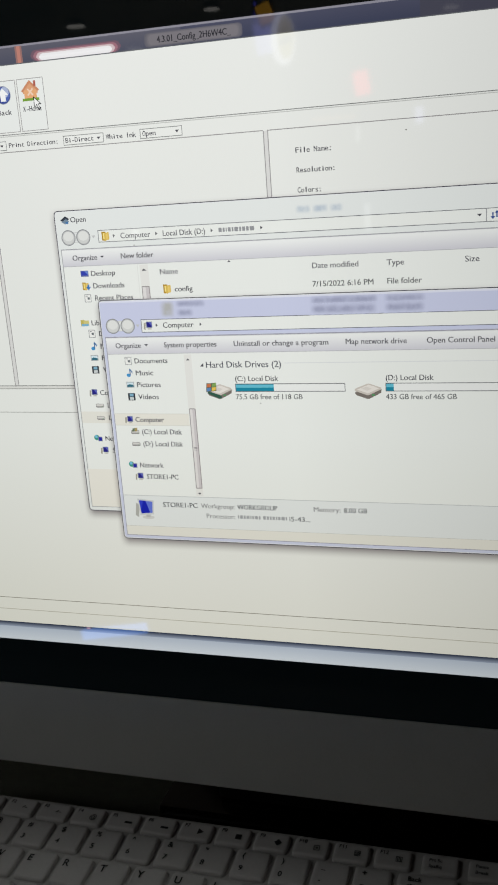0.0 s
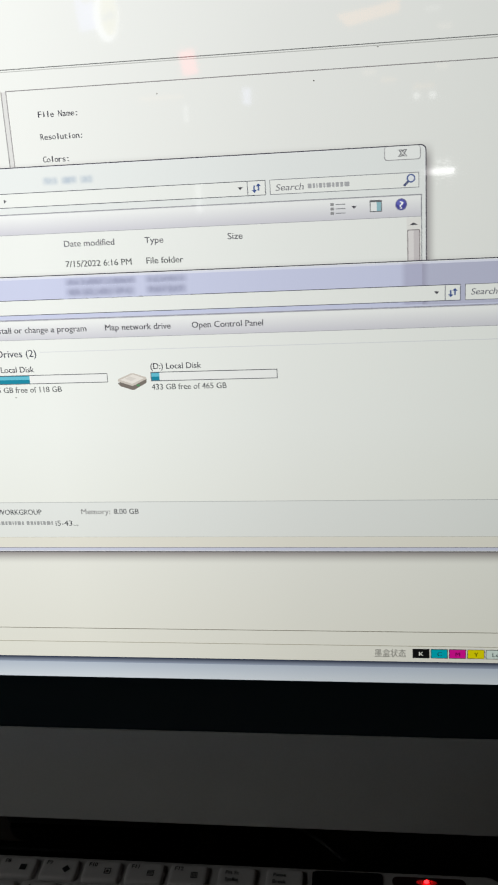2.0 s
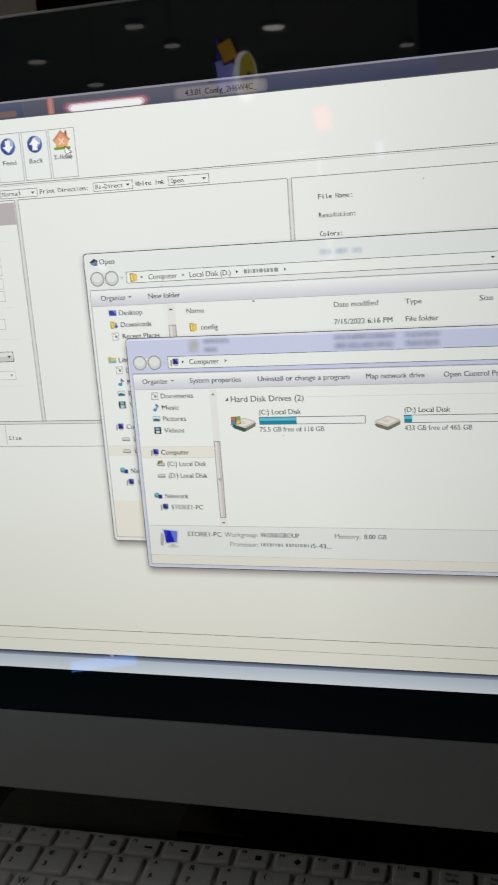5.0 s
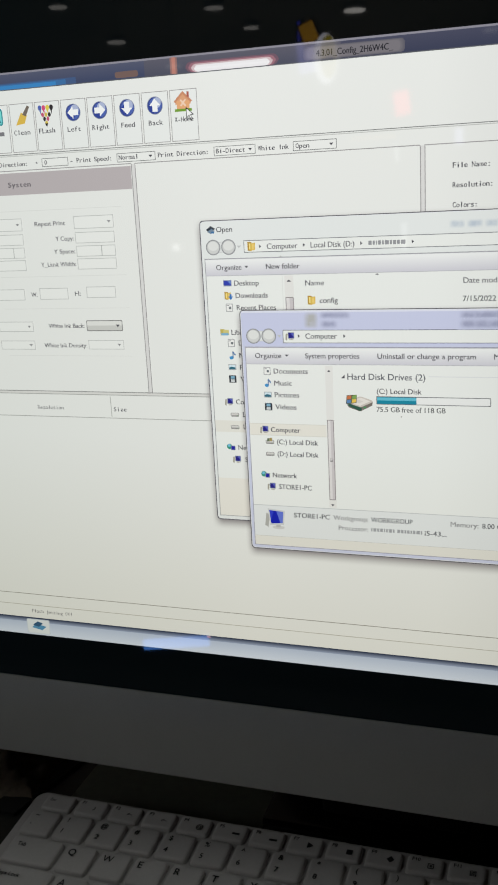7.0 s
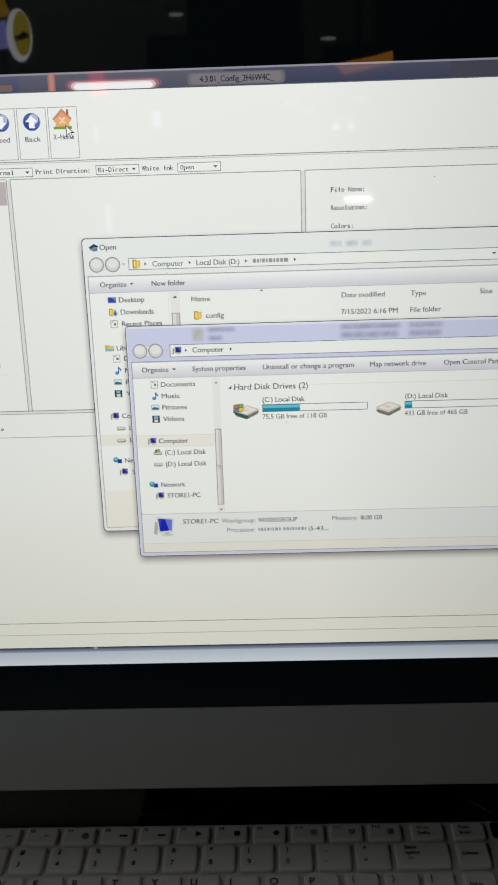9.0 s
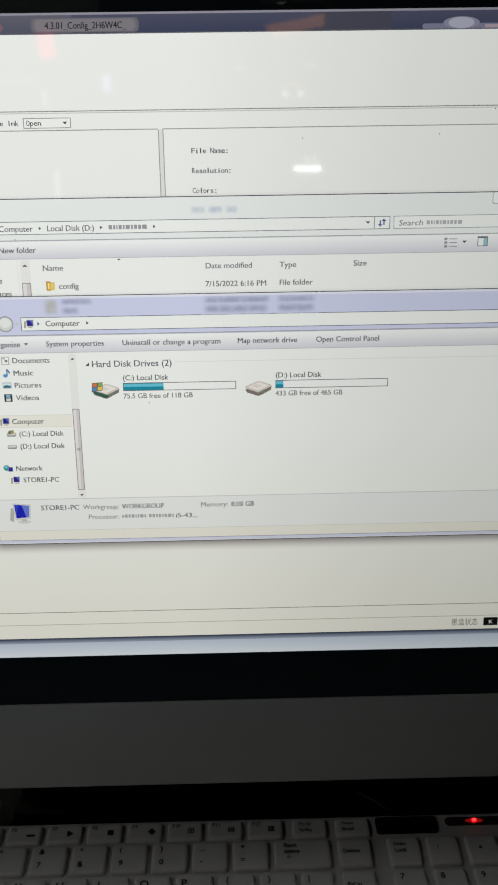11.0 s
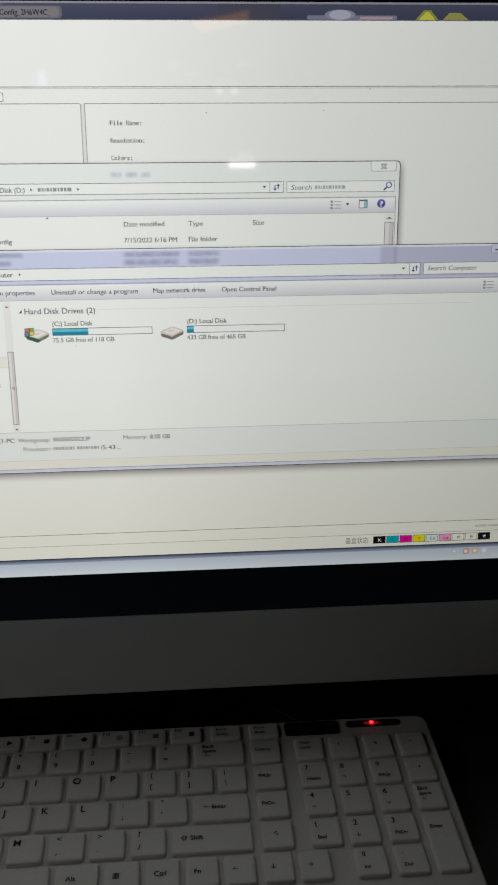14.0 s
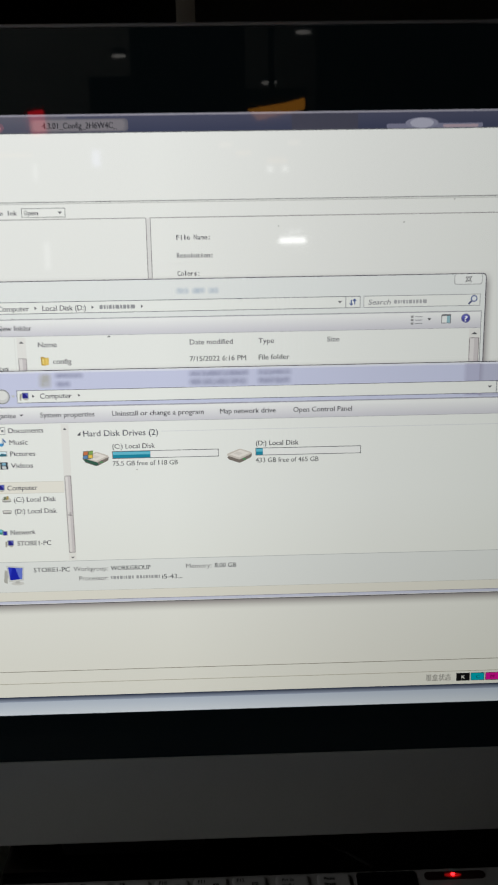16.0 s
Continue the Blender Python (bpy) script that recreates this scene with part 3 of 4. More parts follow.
def window(name, x0, z0, x1, z1, rim, label, layer):
    """A window: a soft shadow in thin films, then a dark edge and a glass rim."""
    box = (x0 - 3.0, z0 - 5.4, x1 + 3.8, z1 + 1.8)
    blur("window_shadow", *box, layer - 0.6, (0.20, 0.165, 0.185), 6.2, 7.6)
    ui("window_edge", [(rbox(x0, z0, x1, z1, 1.8), (84, 82, 91))], layer)
    ui("window_rim", [(rbox(x0 + 0.36, z0 + 0.36, x1 - 0.36, z1 - 0.36, 1.6), (236, 238, 240))], layer + 0.15)
    return ui(name, [(rbox(x0 + 0.6, z0 + 0.6, x1 - 0.6, z1 - 0.6, 1.4), rim)], layer + 0.3, label, True)


# icons of the folder trees
def icon_pc(x, z, s=1.0):
    return [([(x, z - 1.8 * s), (x + 0.8 * s, z - 2.1 * s), (x + 1.2 * s, z + 1.2 * s), (x + 0.2 * s, z + 1.2 * s)], (168, 164, 152)), (rbox(x + 1.3 * s, z - 1.2 * s, x + 4.5 * s, z + 1.9 * s), (150, 156, 170)), (rbox(x + 1.6 * s, z - 0.9 * s, x + 4.2 * s, z + 1.6 * s), (44, 42, 132)), ([(x + 2.6 * s, z + 1.6 * s), (x + 4.2 * s, z + 1.6 * s), (x + 4.2 * s, z - 0.6 * s)], (92, 100, 190)), (rbox(x + 2.0 * s, z - 1.9 * s, x + 3.9 * s, z - 1.3 * s), (186, 182, 176))]


def icon_folder(x, z):
    return [([(x + 0.3, z - 1.8), (x + 2.2, z - 2.1), (x + 2.2, z + 1.8), (x + 0.3, z + 1.9)], (182, 146, 52)), ([(x + 1.4, z - 2.0), (x + 3.7, z - 1.5), (x + 3.7, z + 1.6), (x + 1.4, z + 1.2)], (222, 188, 92)), (rbox(x + 0.9, z - 1.3, x + 1.5, z + 1.3), (248, 228, 150)), ([(x + 2.3, z - 1.4), (x + 3.2, z - 1.2), (x + 3.2, z + 1.1), (x + 2.3, z + 0.9)], (236, 206, 120))]


def icon_disk(x, z, windows=False):
    out = [(rbox(x, z - 1.25, x + 4.5, z + 0.75, 0.6, 4), (132, 130, 130)), (rbox(x + 0.25, z - 0.95, x + 4.25, z + 0.55, 0.45, 4), (214, 212, 209)), (rbox(x + 0.25, z - 0.95, x + 4.25, z - 0.45, 0.2, 2), (168, 166, 164)), (rbox(x + 3.4, z - 0.85, x + 3.9, z - 0.5), (96, 150, 106))]
    if windows:
        out += [([(x + 0.6, z - 0.1), (x + 2.0, z + 0.1), (x + 2.1, z + 1.9), (x + 0.9, z + 1.7)], (104, 116, 92)), ([(x + 2.1, z + 0.1), (x + 3.4, z + 0.3), (x + 3.5, z + 2.1), (x + 2.2, z + 1.9)], (164, 146, 84))]
    return out


def icon_note(x, z):
    return [(disc(x + 1.3, z - 1.2, 1.1, 0.9, 14), (76, 150, 206)), (rbox(x + 1.9, z - 1.2, x + 2.4, z + 2.1), (46, 96, 150)), ([(x + 2.3, z + 2.1), (x + 3.6, z + 0.6), (x + 3.3, z - 0.4), (x + 2.3, z + 1.2)], (60, 110, 164))]


def icon_sheet(x, z):
    return [(rbox(x, z - 2.0, x + 3.6, z + 2.0), (150, 152, 154)), (rbox(x + 0.3, z - 1.7, x + 3.3, z + 1.7), (240, 240, 238)), (rbox(x + 1.6, z - 0.7, x + 2.8, z + 0.5), (110, 116, 120)), (rbox(x + 0.6, z + 0.9, x + 1.8, z + 1.3), (150, 152, 154))]


def icon_picture(x, z):
    return [(rbox(x, z - 1.5, x + 4.2, z + 1.5), (176, 180, 182)), (rbox(x + 0.4, z - 1.1, x + 3.8, z + 1.1), (214, 232, 240)), ([(x + 0.4, z - 1.1), (x + 3.8, z - 1.1), (x + 3.8, z - 0.2), (x + 1.6, z + 0.3), (x + 0.4, z - 0.3)], (56, 110, 130))]


def icon_film(x, z):
    return [(rbox(x, z - 1.9, x + 3.9, z + 1.9), (58, 62, 68)), (rbox(x + 0.9, z + 0.2, x + 3.0, z + 1.6), (130, 176, 200)), (rbox(x + 0.9, z - 1.6, x + 3.0, z - 0.2), (206, 212, 214))]


def icon_net(x, z):
    return [(disc(x + 1.4, z + 0.4, 1.5, n=16), (60, 150, 130)), (disc(x + 1.2, z + 0.9, 0.8, n=12), (120, 190, 220)), (rbox(x + 2.1, z - 1.6, x + 4.6, z + 0.9), (150, 156, 170)), (rbox(x + 2.4, z - 1.3, x + 4.3, z + 0.6), (40, 44, 160))]


def icon_desktop(x, z):
    return [(rbox(x, z - 1.5, x + 4.3, z + 1.5), (120, 130, 170)), (rbox(x + 0.3, z - 0.9, x + 4.0, z + 1.2), (56, 70, 176)), ([(x + 2.2, z + 1.2), (x + 4.0, z + 1.2), (x + 4.0, z - 0.7)], (110, 140, 210))]


def icon_library(x, z):
    return [(rbox(x, z - 1.6, x + 2.2, z + 1.6), (196, 180, 96)), (rbox(x + 1.6, z - 1.4, x + 4.6, z + 1.3), (210, 200, 130)), (rbox(x + 0.4, z - 1.6, x + 4.4, z - 0.4, 0.3), (130, 180, 210))]


def icon_download(x, z):
    return icon_folder(x, z) + [([(x + 2.2, z - 0.4), (x + 4.8, z - 0.4), (x + 3.5, z - 2.2)], (60, 120, 190)), (rbox(x + 3.0, z - 0.4, x + 4.0, z + 0.8), (60, 120, 190))]


def shrunk(shapes, x, z, s):
    return [([(x + (a - x) * s, z + (b - z) * s) for a, b in pts], c) for pts, c in shapes]


def nav_buttons(x, z, layer):
    shapes = [(rbox(x - 0.4, z - 2.3, x + 7.5, z + 2.3), (206, 207, 208)), (rbox(x - 0.4, z - 2.05, x + 7.5, z + 2.05), (226, 228, 228))]
    for dx in (0, 7.1):
        shapes += [(disc(x + dx, z, 3.35, n=30), (142, 144, 147)), (disc(x + dx, z, 3.0, n=30), (190, 191, 192)), (disc(x + dx, z, 2.7, n=30), (212, 213, 212)), (disc(x + dx, z + 0.55, 2.35, 2.0, n=30), (228, 229, 227))]
    ui("history_buttons", shapes, layer, "two round grey history buttons")
    ui("caret", [([(x + 11.0, z + 0.5), (x + 12.8, z + 0.5), (x + 11.9, z - 0.7)], (196, 197, 198))], layer)


def refresh_icon(x, z, layer):
    """Two small blue arrows, one pointing down and one up."""
    shapes = []
    for side in (-1, 1):
        def at(dx, dz, side=side):
            return x + side * (0.75 + dx), z + side * (0.25 + dz)
        shapes += [([at(-0.95, 0.35), at(0.95, 0.35), at(0.0, 1.35)], (72, 92, 150)), ([at(-0.28, -1.2), at(0.28, -1.2), at(0.28, 0.4), at(-0.28, 0.4)], (92, 110, 160))]
    ui("refresh_icon", shapes, layer)


def scroll_bar(x0, x1, z0, z1, t0, t1, layer):
    ui("scroll_bar", [(rbox(x0, z0, x1, z1), (232, 231, 228)), (rbox(x0 + 0.2, t0, x1 - 0.2, t1, 0.4), (140, 134, 136)), (rbox(x0 + 0.5, t0 + 0.3, x1 - 0.5, t1 - 0.3, 0.3), (206, 200, 202)), (rbox(x0 + 0.5, t0 + 0.3, (x0 + x1) / 2, t1 - 0.3, 0.3), (226, 222, 222))]
       + [(rbox(x0 + 1, (t0 + t1) / 2 + d, x1 - 1, (t0 + t1) / 2 + d + 0.22), (110, 106, 108)) for d in ((-0.6, 0, 0.6) if t1 - t0 > 20 else ())]
       + [([(x0 + 0.9, z1 - 2.6), (x1 - 0.9, z1 - 2.6), ((x0 + x1) / 2, z1 - 1.7)], INK)] + ([([(x0 + 0.9, z0 + 1.6), (x1 - 0.9, z0 + 1.6), ((x0 + x1) / 2, z0 + 0.7)], INK)] if z0 < 200 else []), layer)


def band(name, x0, z0, x1, z1, layer):
    ui(name + "_edge", [(rbox(x0, z0, x1, z1), (176, 176, 182))], layer)
    ui(name, [(rbox(x0 + 0.1, z0 + 0.22, x1 - 0.1, z1 - 0.22), lit((212, 211, 219), False, (240, 241, 241), z0 + 0.5, z0 + (z1 - z0) * 0.85))], layer + 0.5)


WHITE, CREAM = (238, 240, 237), (236, 233, 225)

# the file dialog
window("file_dialog", -77, 141.4, 167.3, 278.6, (232, 235, 234), "white file dialog with thin dark edge", 9)
ui("dialog_icon", [([(-74, 274.6), (-71.6, 276.2), (-69.6, 275), (-72, 273.2)], (60, 66, 76)), ([(-73.6, 273.8), (-71.2, 275), (-69.8, 274), (-71.8, 272.8)], (120, 140, 160)), (rbox(-71.6, 273.0, -70.2, 273.8), (70, 120, 170))], 12)
write("Open", -69.2, -61.9, 274.6, INK, 2.2, 12)
for k in range(3):
    blur("blurred_text", 30.2 + 7 * k, 271.2, 37.8 + 7 * k - (k == 2), 275.2, 12, (0.66, 0.72, 0.82), 2.2, 1.7, 0.4)
ui("close_button", [(rbox(153.0, 273.7, 165.4, 278.3, 1.0), (168, 168, 170)), (rbox(153.3, 274.0, 165.1, 278.3, 0.9), (238, 240, 239)),
                    ([(157.7, 277.2), (159.0, 277.2), (160.9, 274.9), (159.6, 274.9)], (124, 124, 128)), ([(160.9, 277.2), (159.6, 277.2), (157.7, 274.9), (159.0, 274.9)], (124, 124, 128)), ([(158.25, 277.0), (158.7, 277.0), (160.35, 275.1), (159.9, 275.1)], (232, 233, 232)), ([(160.35, 277.0), (159.9, 277.0), (158.25, 275.1), (158.7, 275.1)], (232, 233, 232))], 12)
nav_buttons(-71.0, 267.0, 12)
field("address_field", -56.9, 264.4, 111.8, 269.6, WHITE, (108, 110, 116), 12)
rule(105.2, 264.6, 105.2, 269.4, (150, 152, 156), 14)
ui("folder_icon", icon_folder(-55.4, 267.0), 14)
for x in (-49.4, -29.9, -5.2, 16.2):
    caret(x, 266.9, INK, True, 0.75, 14)
caret(102.8, 267.2, INK, False, 0.8, 14)
refresh_icon(108.5, 267.0, 14)
write("Computer", -46.4, -32.8, 266.8, GREY, 2.2, 14)
write("Local Disk (D:)", -27.0, -8.2, 266.8, GREY, 2.2, 14)
bars(-2.2, 13.2, 266.9, (1.1, 0.7, 0.4, 1, 0.6, 1.3, 0.7, 1, 0.9, 1.5), (152, 153, 157), 1.7, 14, 0.42)
field("search_field", 113.2, 264.4, 164.8, 269.6, WHITE, (150, 152, 156), 12)
write("Search", 115.2, 124.9, 266.8, (138, 138, 142), 2.1, 14, slant=0.2)
bars(126.6, 141.0, 266.8, (1.1, 0.7, 0.4, 1, 0.6, 1.3, 0.7, 1, 0.9, 1.5), (174, 175, 178), 1.6, 14, 0.42)
ui("magnifier_icon", [(disc(162.0, 267.6, 1.5, n=20), (96, 110, 160)), (disc(162.0, 267.6, 1.0, n=20), (232, 236, 240)), ([(159.3, 265.4), (159.9, 264.9), (161.4, 266.4), (160.8, 266.9)], (90, 96, 130))], 14)
ui("dialog_page", [(rbox(-75.4, 143.4, 165.7, 262.2), (150, 151, 156)), (rbox(-75.1, 143.7, 165.4, 262.0), WHITE)], 11, "", True)
ui("name_strip", [(rbox(-75.1, 143.7, 165.4, 162.0), CREAM)], 12)
band("command_band", -75.1, 254.6, 165.4, 262.0, 13)
write("Organize", -70.1, -58.4, 258.3, INK, 2.15, 15)
caret(-56.0, 258.4, INK, False, 0.75, 15)
write("New folder", -47.2, -32.2, 258.3, INK, 2.15, 15)
ui("view_icon", [(rbox(134.2, 259.6 - 1.5 * k, 135.4, 260.6 - 1.5 * k), (150, 150, 152)) for k in range(3)] + [(rbox(136.0, 259.9 - 1.5 * k, 139.4, 260.2 - 1.5 * k), (140, 142, 146)) for k in range(3)], 15)
caret(142.4, 258.9, INK, False, 0.8, 15)
ui("pane_icon", [(rbox(147.8, 256.9, 152.0, 260.9), (110, 112, 116)), (rbox(148.1, 257.2, 151.7, 260.2), (236, 238, 238)), (rbox(150.2, 257.2, 151.7, 260.2), (150, 190, 200))], 15)
ui("help_icon", [(disc(158.6, 259.0, 2.05, n=26), (130, 130, 166)), (disc(158.6, 259.0, 1.75, n=26), (80, 80, 158)), (disc(158.4, 259.6, 1.4, 1.0, n=20), (104, 106, 190))], 15)
write("?", 158.0, 159.3, 258.8, (250, 250, 252), 2.3, 16)
rule(-40.3, 144, -40.3, 254.5, (228, 229, 226), 12)
scroll_bar(-39.2, -35.2, 150.0, 254.2, 205, 245.0, 12)
scroll_bar(160.4, 165.2, 150.0, 254.4, 190, 250.3, 12)
write("Name", -30.0, -21.8, 250.9, GREY, 2.15, 13)
ui("sort_mark", [([(0.4, 253.7), (2.0, 253.7), (1.2, 254.4)], GREY)], 13)
write("Date modified", 36.5, 55.4, 250.8, GREY, 2.15, 13)
write("Type", 66.8, 73.6, 250.8, GREY, 2.15, 13)
write("Size", 97.2, 102.6, 250.9, GREY, 2.15, 13)
ui("folder_icon", icon_folder(-29.4, 243.6), 13)
write("config", -23.9, -15.9, 243.4, INK, 2.15, 13)
write("7/15/2022 6:16 PM", 36.3, 61.2, 243.4, (96, 98, 100), 2.15, 13)
write("File folder", 66.8, 80.4, 243.5, (96, 98, 100), 2.15, 13)
for maker, x, z, word, x0, x1 in ((icon_desktop, -67.2, 251.4, "Desktop", -62.2, -50.9), (icon_download, -67.2, 246.0, "Downloads", -61.8, -47.1), (icon_sheet, -66.6, 240.7, "Recent Places", -61.6, -43.6), (icon_library, -69.9, 229.8, "Libraries", -64.7, -53.2),
                                  (icon_sheet, -66.6, 225.0, "Documents", -61.6, -46.0), (icon_note, -66.4, 219.4, "Music", -61.6, -53.4), (icon_picture, -67.0, 214.1, "Pictures", -61.6, -50.4), (icon_film, -67.0, 208.7, "Videos", -61.6, -51.8),
                                  (icon_pc, -69.7, 198.2, "Computer", -64.4, -50.8), (icon_disk, -67.2, 192.4, "Local Disk (C:)", -61.4, -42.4), (icon_disk, -67.4, 186.6, "Local Disk (D:)", -61.4, -42.4), (icon_net, -69.9, 176.8, "Network", -64.4, -53.0), (icon_pc, -67.4, 171.2, "STORE1-PC", -61.4, -46.0)):
    ui("tree_icon", shrunk(maker(x, z), x, z, 0.88), 13)
    write(word, x0, x1, z, INK, 2.15, 13)
ui("tree_highlight", [(rbox(-75, 184.0, -40.5, 189.4), (232, 230, 222))], 12)

# the drive window
WR = 233.0
window("drive_window", -60.3, 128.5, WR, 239.7, (206, 210, 232), "pale blue glass window listing two drives", 18)
ui("glass_band", [(rbox(-59.6, 224.0, 167, 239.0), (204, 208, 234)), (rbox(165.6, 224.0, WR - 0.7, 239.0), (188, 190, 213)), (rbox(-59.6, 238.4, WR - 0.7, 239.1), (224, 226, 242))], 20, "", True)
for x0, x1, z0, z1 in ((36, 62, 235.4, 238.2), (66.5, 81, 235.4, 238.2), (36, 61.5, 231.6, 234.6), (66.5, 80.6, 231.6, 234.6), (-23, -11.3, 236.0, 238.2), (-30, -25.5, 232.0, 238.0), (-23, -17, 232.0, 234.6)):
    blur("blurred_text", x0 - 1.8, z0 - 1.1, x1 + 1.8, z1 + 1.1, 21, (0.62, 0.62, 0.66) if x0 > -29 else (0.78, 0.75, 0.58), 3.4, 2.4, 0.3)
blur("blurred_edge", 157.5, 224.2, 168.5, 239.0, 20.7, (0.80, 0.78, 0.80), 3.0, 0.1)
nav_buttons(-54.2, 228.2, 21)
field("address_field", -40.7, 225.1, 178.9, 230.9, WHITE, (100, 102, 114), 21)
rule(173.4, 225.3, 173.4, 230.7, (150, 152, 160), 23)
ui("computer_icon", shrunk(icon_pc(-39.5, 228.2), -39.5, 228.2, 0.9), 23)
for x in (-33.4, -13.2):
    caret(x, 228.2, INK, True, 0.75, 23)
write("Computer", -30.5, -16.5, 228.2, INK, 2.2, 23)
caret(170.6, 228.2, INK, False, 0.8, 23)
refresh_icon(176.2, 228.0, 23)
field("search_field", 180.4, 225.1, 231.2, 230.9, WHITE, (140, 142, 152), 21)
write("Search Computer", 182.4, 207.0, 228.1, (128, 128, 136), 2.1, 23, slant=0.2)
ui("caption_buttons", [(rbox(213.6, 234.8, WR - 1.5, 239.3, 0.8), (150, 150, 168)), (rbox(213.9, 235.1, 219.4, 239.2, 0.5), (206, 208, 228)), (rbox(219.7, 235.1, 224.8, 239.2, 0.5), (206, 208, 228)), (rbox(225.1, 235.1, WR - 1.8, 239.2, 0.5), (206, 120, 110)), (rbox(215.4, 236.2, 218, 236.8), (90, 90, 100)), (rbox(221, 236.2, 223.4, 238.0), (90, 90, 100))], 22)
ui("drive_page", [(rbox(-58.5, 130.4, WR - 1.8, 223.5), (150, 150, 166)), (rbox(-58.2, 130.7, WR - 2.1, 223.2), WHITE)], 20, "white page of the drive list", True)
ui("details_pane", [(rbox(-58.2, 135.2, WR - 2.1, 150.2), (196, 199, 200)), (rbox(-58.2, 135.2, WR - 2.1, 149.9), (230, 233, 233))], 21)
ui("status_strip", [(rbox(-58.2, 130.7, WR - 2.1, 135.4), (176, 176, 172)), (rbox(-58.2, 130.7, WR - 2.1, 135.1), (231, 229, 221))], 21)
band("command_band", -58.2, 215.7, WR - 2.1, 223.2, 22)
for word, x0, x1 in (("Organize", -53.8, -41.8), ("System properties", -30.9, -6.9), ("Uninstall or change a program", 0.9, 41.8), ("Map network drive", 49.1, 74.0), ("Open Control Panel", 82.0, 108.4)):
    write(word, x0, x1, 219.6, INK, 2.15, 24)
caret(-39.2, 219.7, INK, False, 0.75, 24)
ui("view_icon", [(rbox(210.8, 220.6 - 1.5 * k, 212.0, 221.6 - 1.5 * k), (150, 150, 152)) for k in range(3)] + [(rbox(212.6, 220.9 - 1.5 * k, 216.0, 221.2 - 1.5 * k), (140, 142, 146)) for k in range(3)], 24)
ui("tree_highlight", [(rbox(-58.0, 183.2, -22.4, 188.8), (220, 218, 210)), (rbox(-58.0, 183.5, -22.4, 188.5), (234, 231, 222))], 21)
for maker, x, z, word, x0, x1 in ((icon_sheet, -50.2, 212.7, "Documents", -45.6, -30.1), (icon_note, -50.2, 207.3, "Music", -45.6, -37.4), (icon_picture, -50.6, 202.0, "Pictures", -45.6, -34.4), (icon_film, -50.4, 196.5, "Videos", -45.6, -35.8), (icon_pc, -53.2, 186.0, "Computer", -48.1, -34.5),
                                  (lambda x, z: icon_disk(x, z, True), -50.8, 180.4, "(C:) Local Disk", -45.5, -26.5), (icon_disk, -50.9, 174.8, "(D:) Local Disk", -45.5, -26.5), (icon_net, -53.6, 164.7, "Network", -48.2, -36.8), (icon_pc, -51.0, 159.3, "STORE1-PC", -45.5, -30.1)):
    ui("tree_icon", shrunk(maker(x, z), x, z, 0.88), 22)
    write(word, x0, x1, z, INK, 2.15, 22)
scroll_bar(-22.2, -18.8, 150.6, 215.2, 154.2, 191.2, 22)
ui("group_mark", [([(-15.2, 209.8), (-13.6, 209.8), (-13.6, 211.4)], INK)], 22)
write("Hard Disk Drives (2)", -12.4, 21.0, 210.6, (92, 93, 102), 2.6, 22)
rule(22.6, 210.8, 205, 210.8, (222, 224, 226), 22)


def drive(x, word, note, w1, w2, full, flag):
    """One drive: a hard disk picture, its name, its gauge and the room left on it."""
    b = x - 13.1
    shapes = [([(b + 0.2, 198.2), (b + 1.0, 197.0), (b + 5.6, 195.4), (b + 6.4, 195.5), (b + 11.2, 198.0), (b + 11.5, 199.6), (b + 6.0, 201.0)], (124, 116, 110)), ([(b + 0.2, 198.9), (b + 5.8, 196.9), (b + 11.5, 199.6), (b + 11.2, 200.3), (b + 6.6, 201.9), (b + 5.6, 201.9), (b + 0.4, 199.8)], (206, 198, 190)),
              ([(b + 1.2, 199.4), (b + 5.8, 197.8), (b + 10.4, 199.9), (b + 6.2, 201.5)], (232, 226, 220)), ([(b + 3.0, 199.8), (b + 5.6, 198.9), (b + 7.4, 199.8), (b + 5.0, 200.7)], (218, 212, 206)), (rbox(b + 7.4, 196.8, b + 8.6, 197.5), (86, 150, 100))]
    if flag:
        shapes += [([(b + 0.2, 198.0), (b + 5.6, 195.6), (b + 6.6, 195.9), (b + 6.6, 197.0), (b + 1.0, 198.9)], (54, 92, 78)), ([(b - 0.3, 198.4), (b + 4.4, 199.1), (b + 4.6, 202.7), (b + 0.1, 202.4)], (96, 100, 84))]
        for dx, dz, tone in ((0.2, 200.6, (204, 118, 78)), (2.5, 200.8, (132, 168, 92)), (0.0, 198.8, (96, 136, 184)), (2.3, 199.1, (232, 196, 90))):
            shapes.append(([(b + dx, dz), (b + dx + 1.9, dz + 0.25), (b + dx + 2.0, dz + 1.75), (b + dx + 0.15, dz + 1.5)], tone))
    ui("drive_icon", shapes, 22, "small grey hard disk picture")
    write(word, x + 0.2, x + 0.2 + w1, 204.4, INK, 2.15, 22)
    ui("drive_gauge", [(rbox(x, 198.6, x + 48, 202.2), (112, 114, 118)), (rbox(x + 0.3, 198.9, x + 47.7, 201.9), (238, 239, 238)), (rbox(x + 0.3, 198.9, x + full, 201.9), (34, 136, 162)), (rbox(x + 0.3, 200.4, x + full, 201.7), (104, 190, 212))], 22, "white gauge bar part filled teal")
    write(note, x, x + w2, 196.4, (104, 106, 108), 2.1, 22)


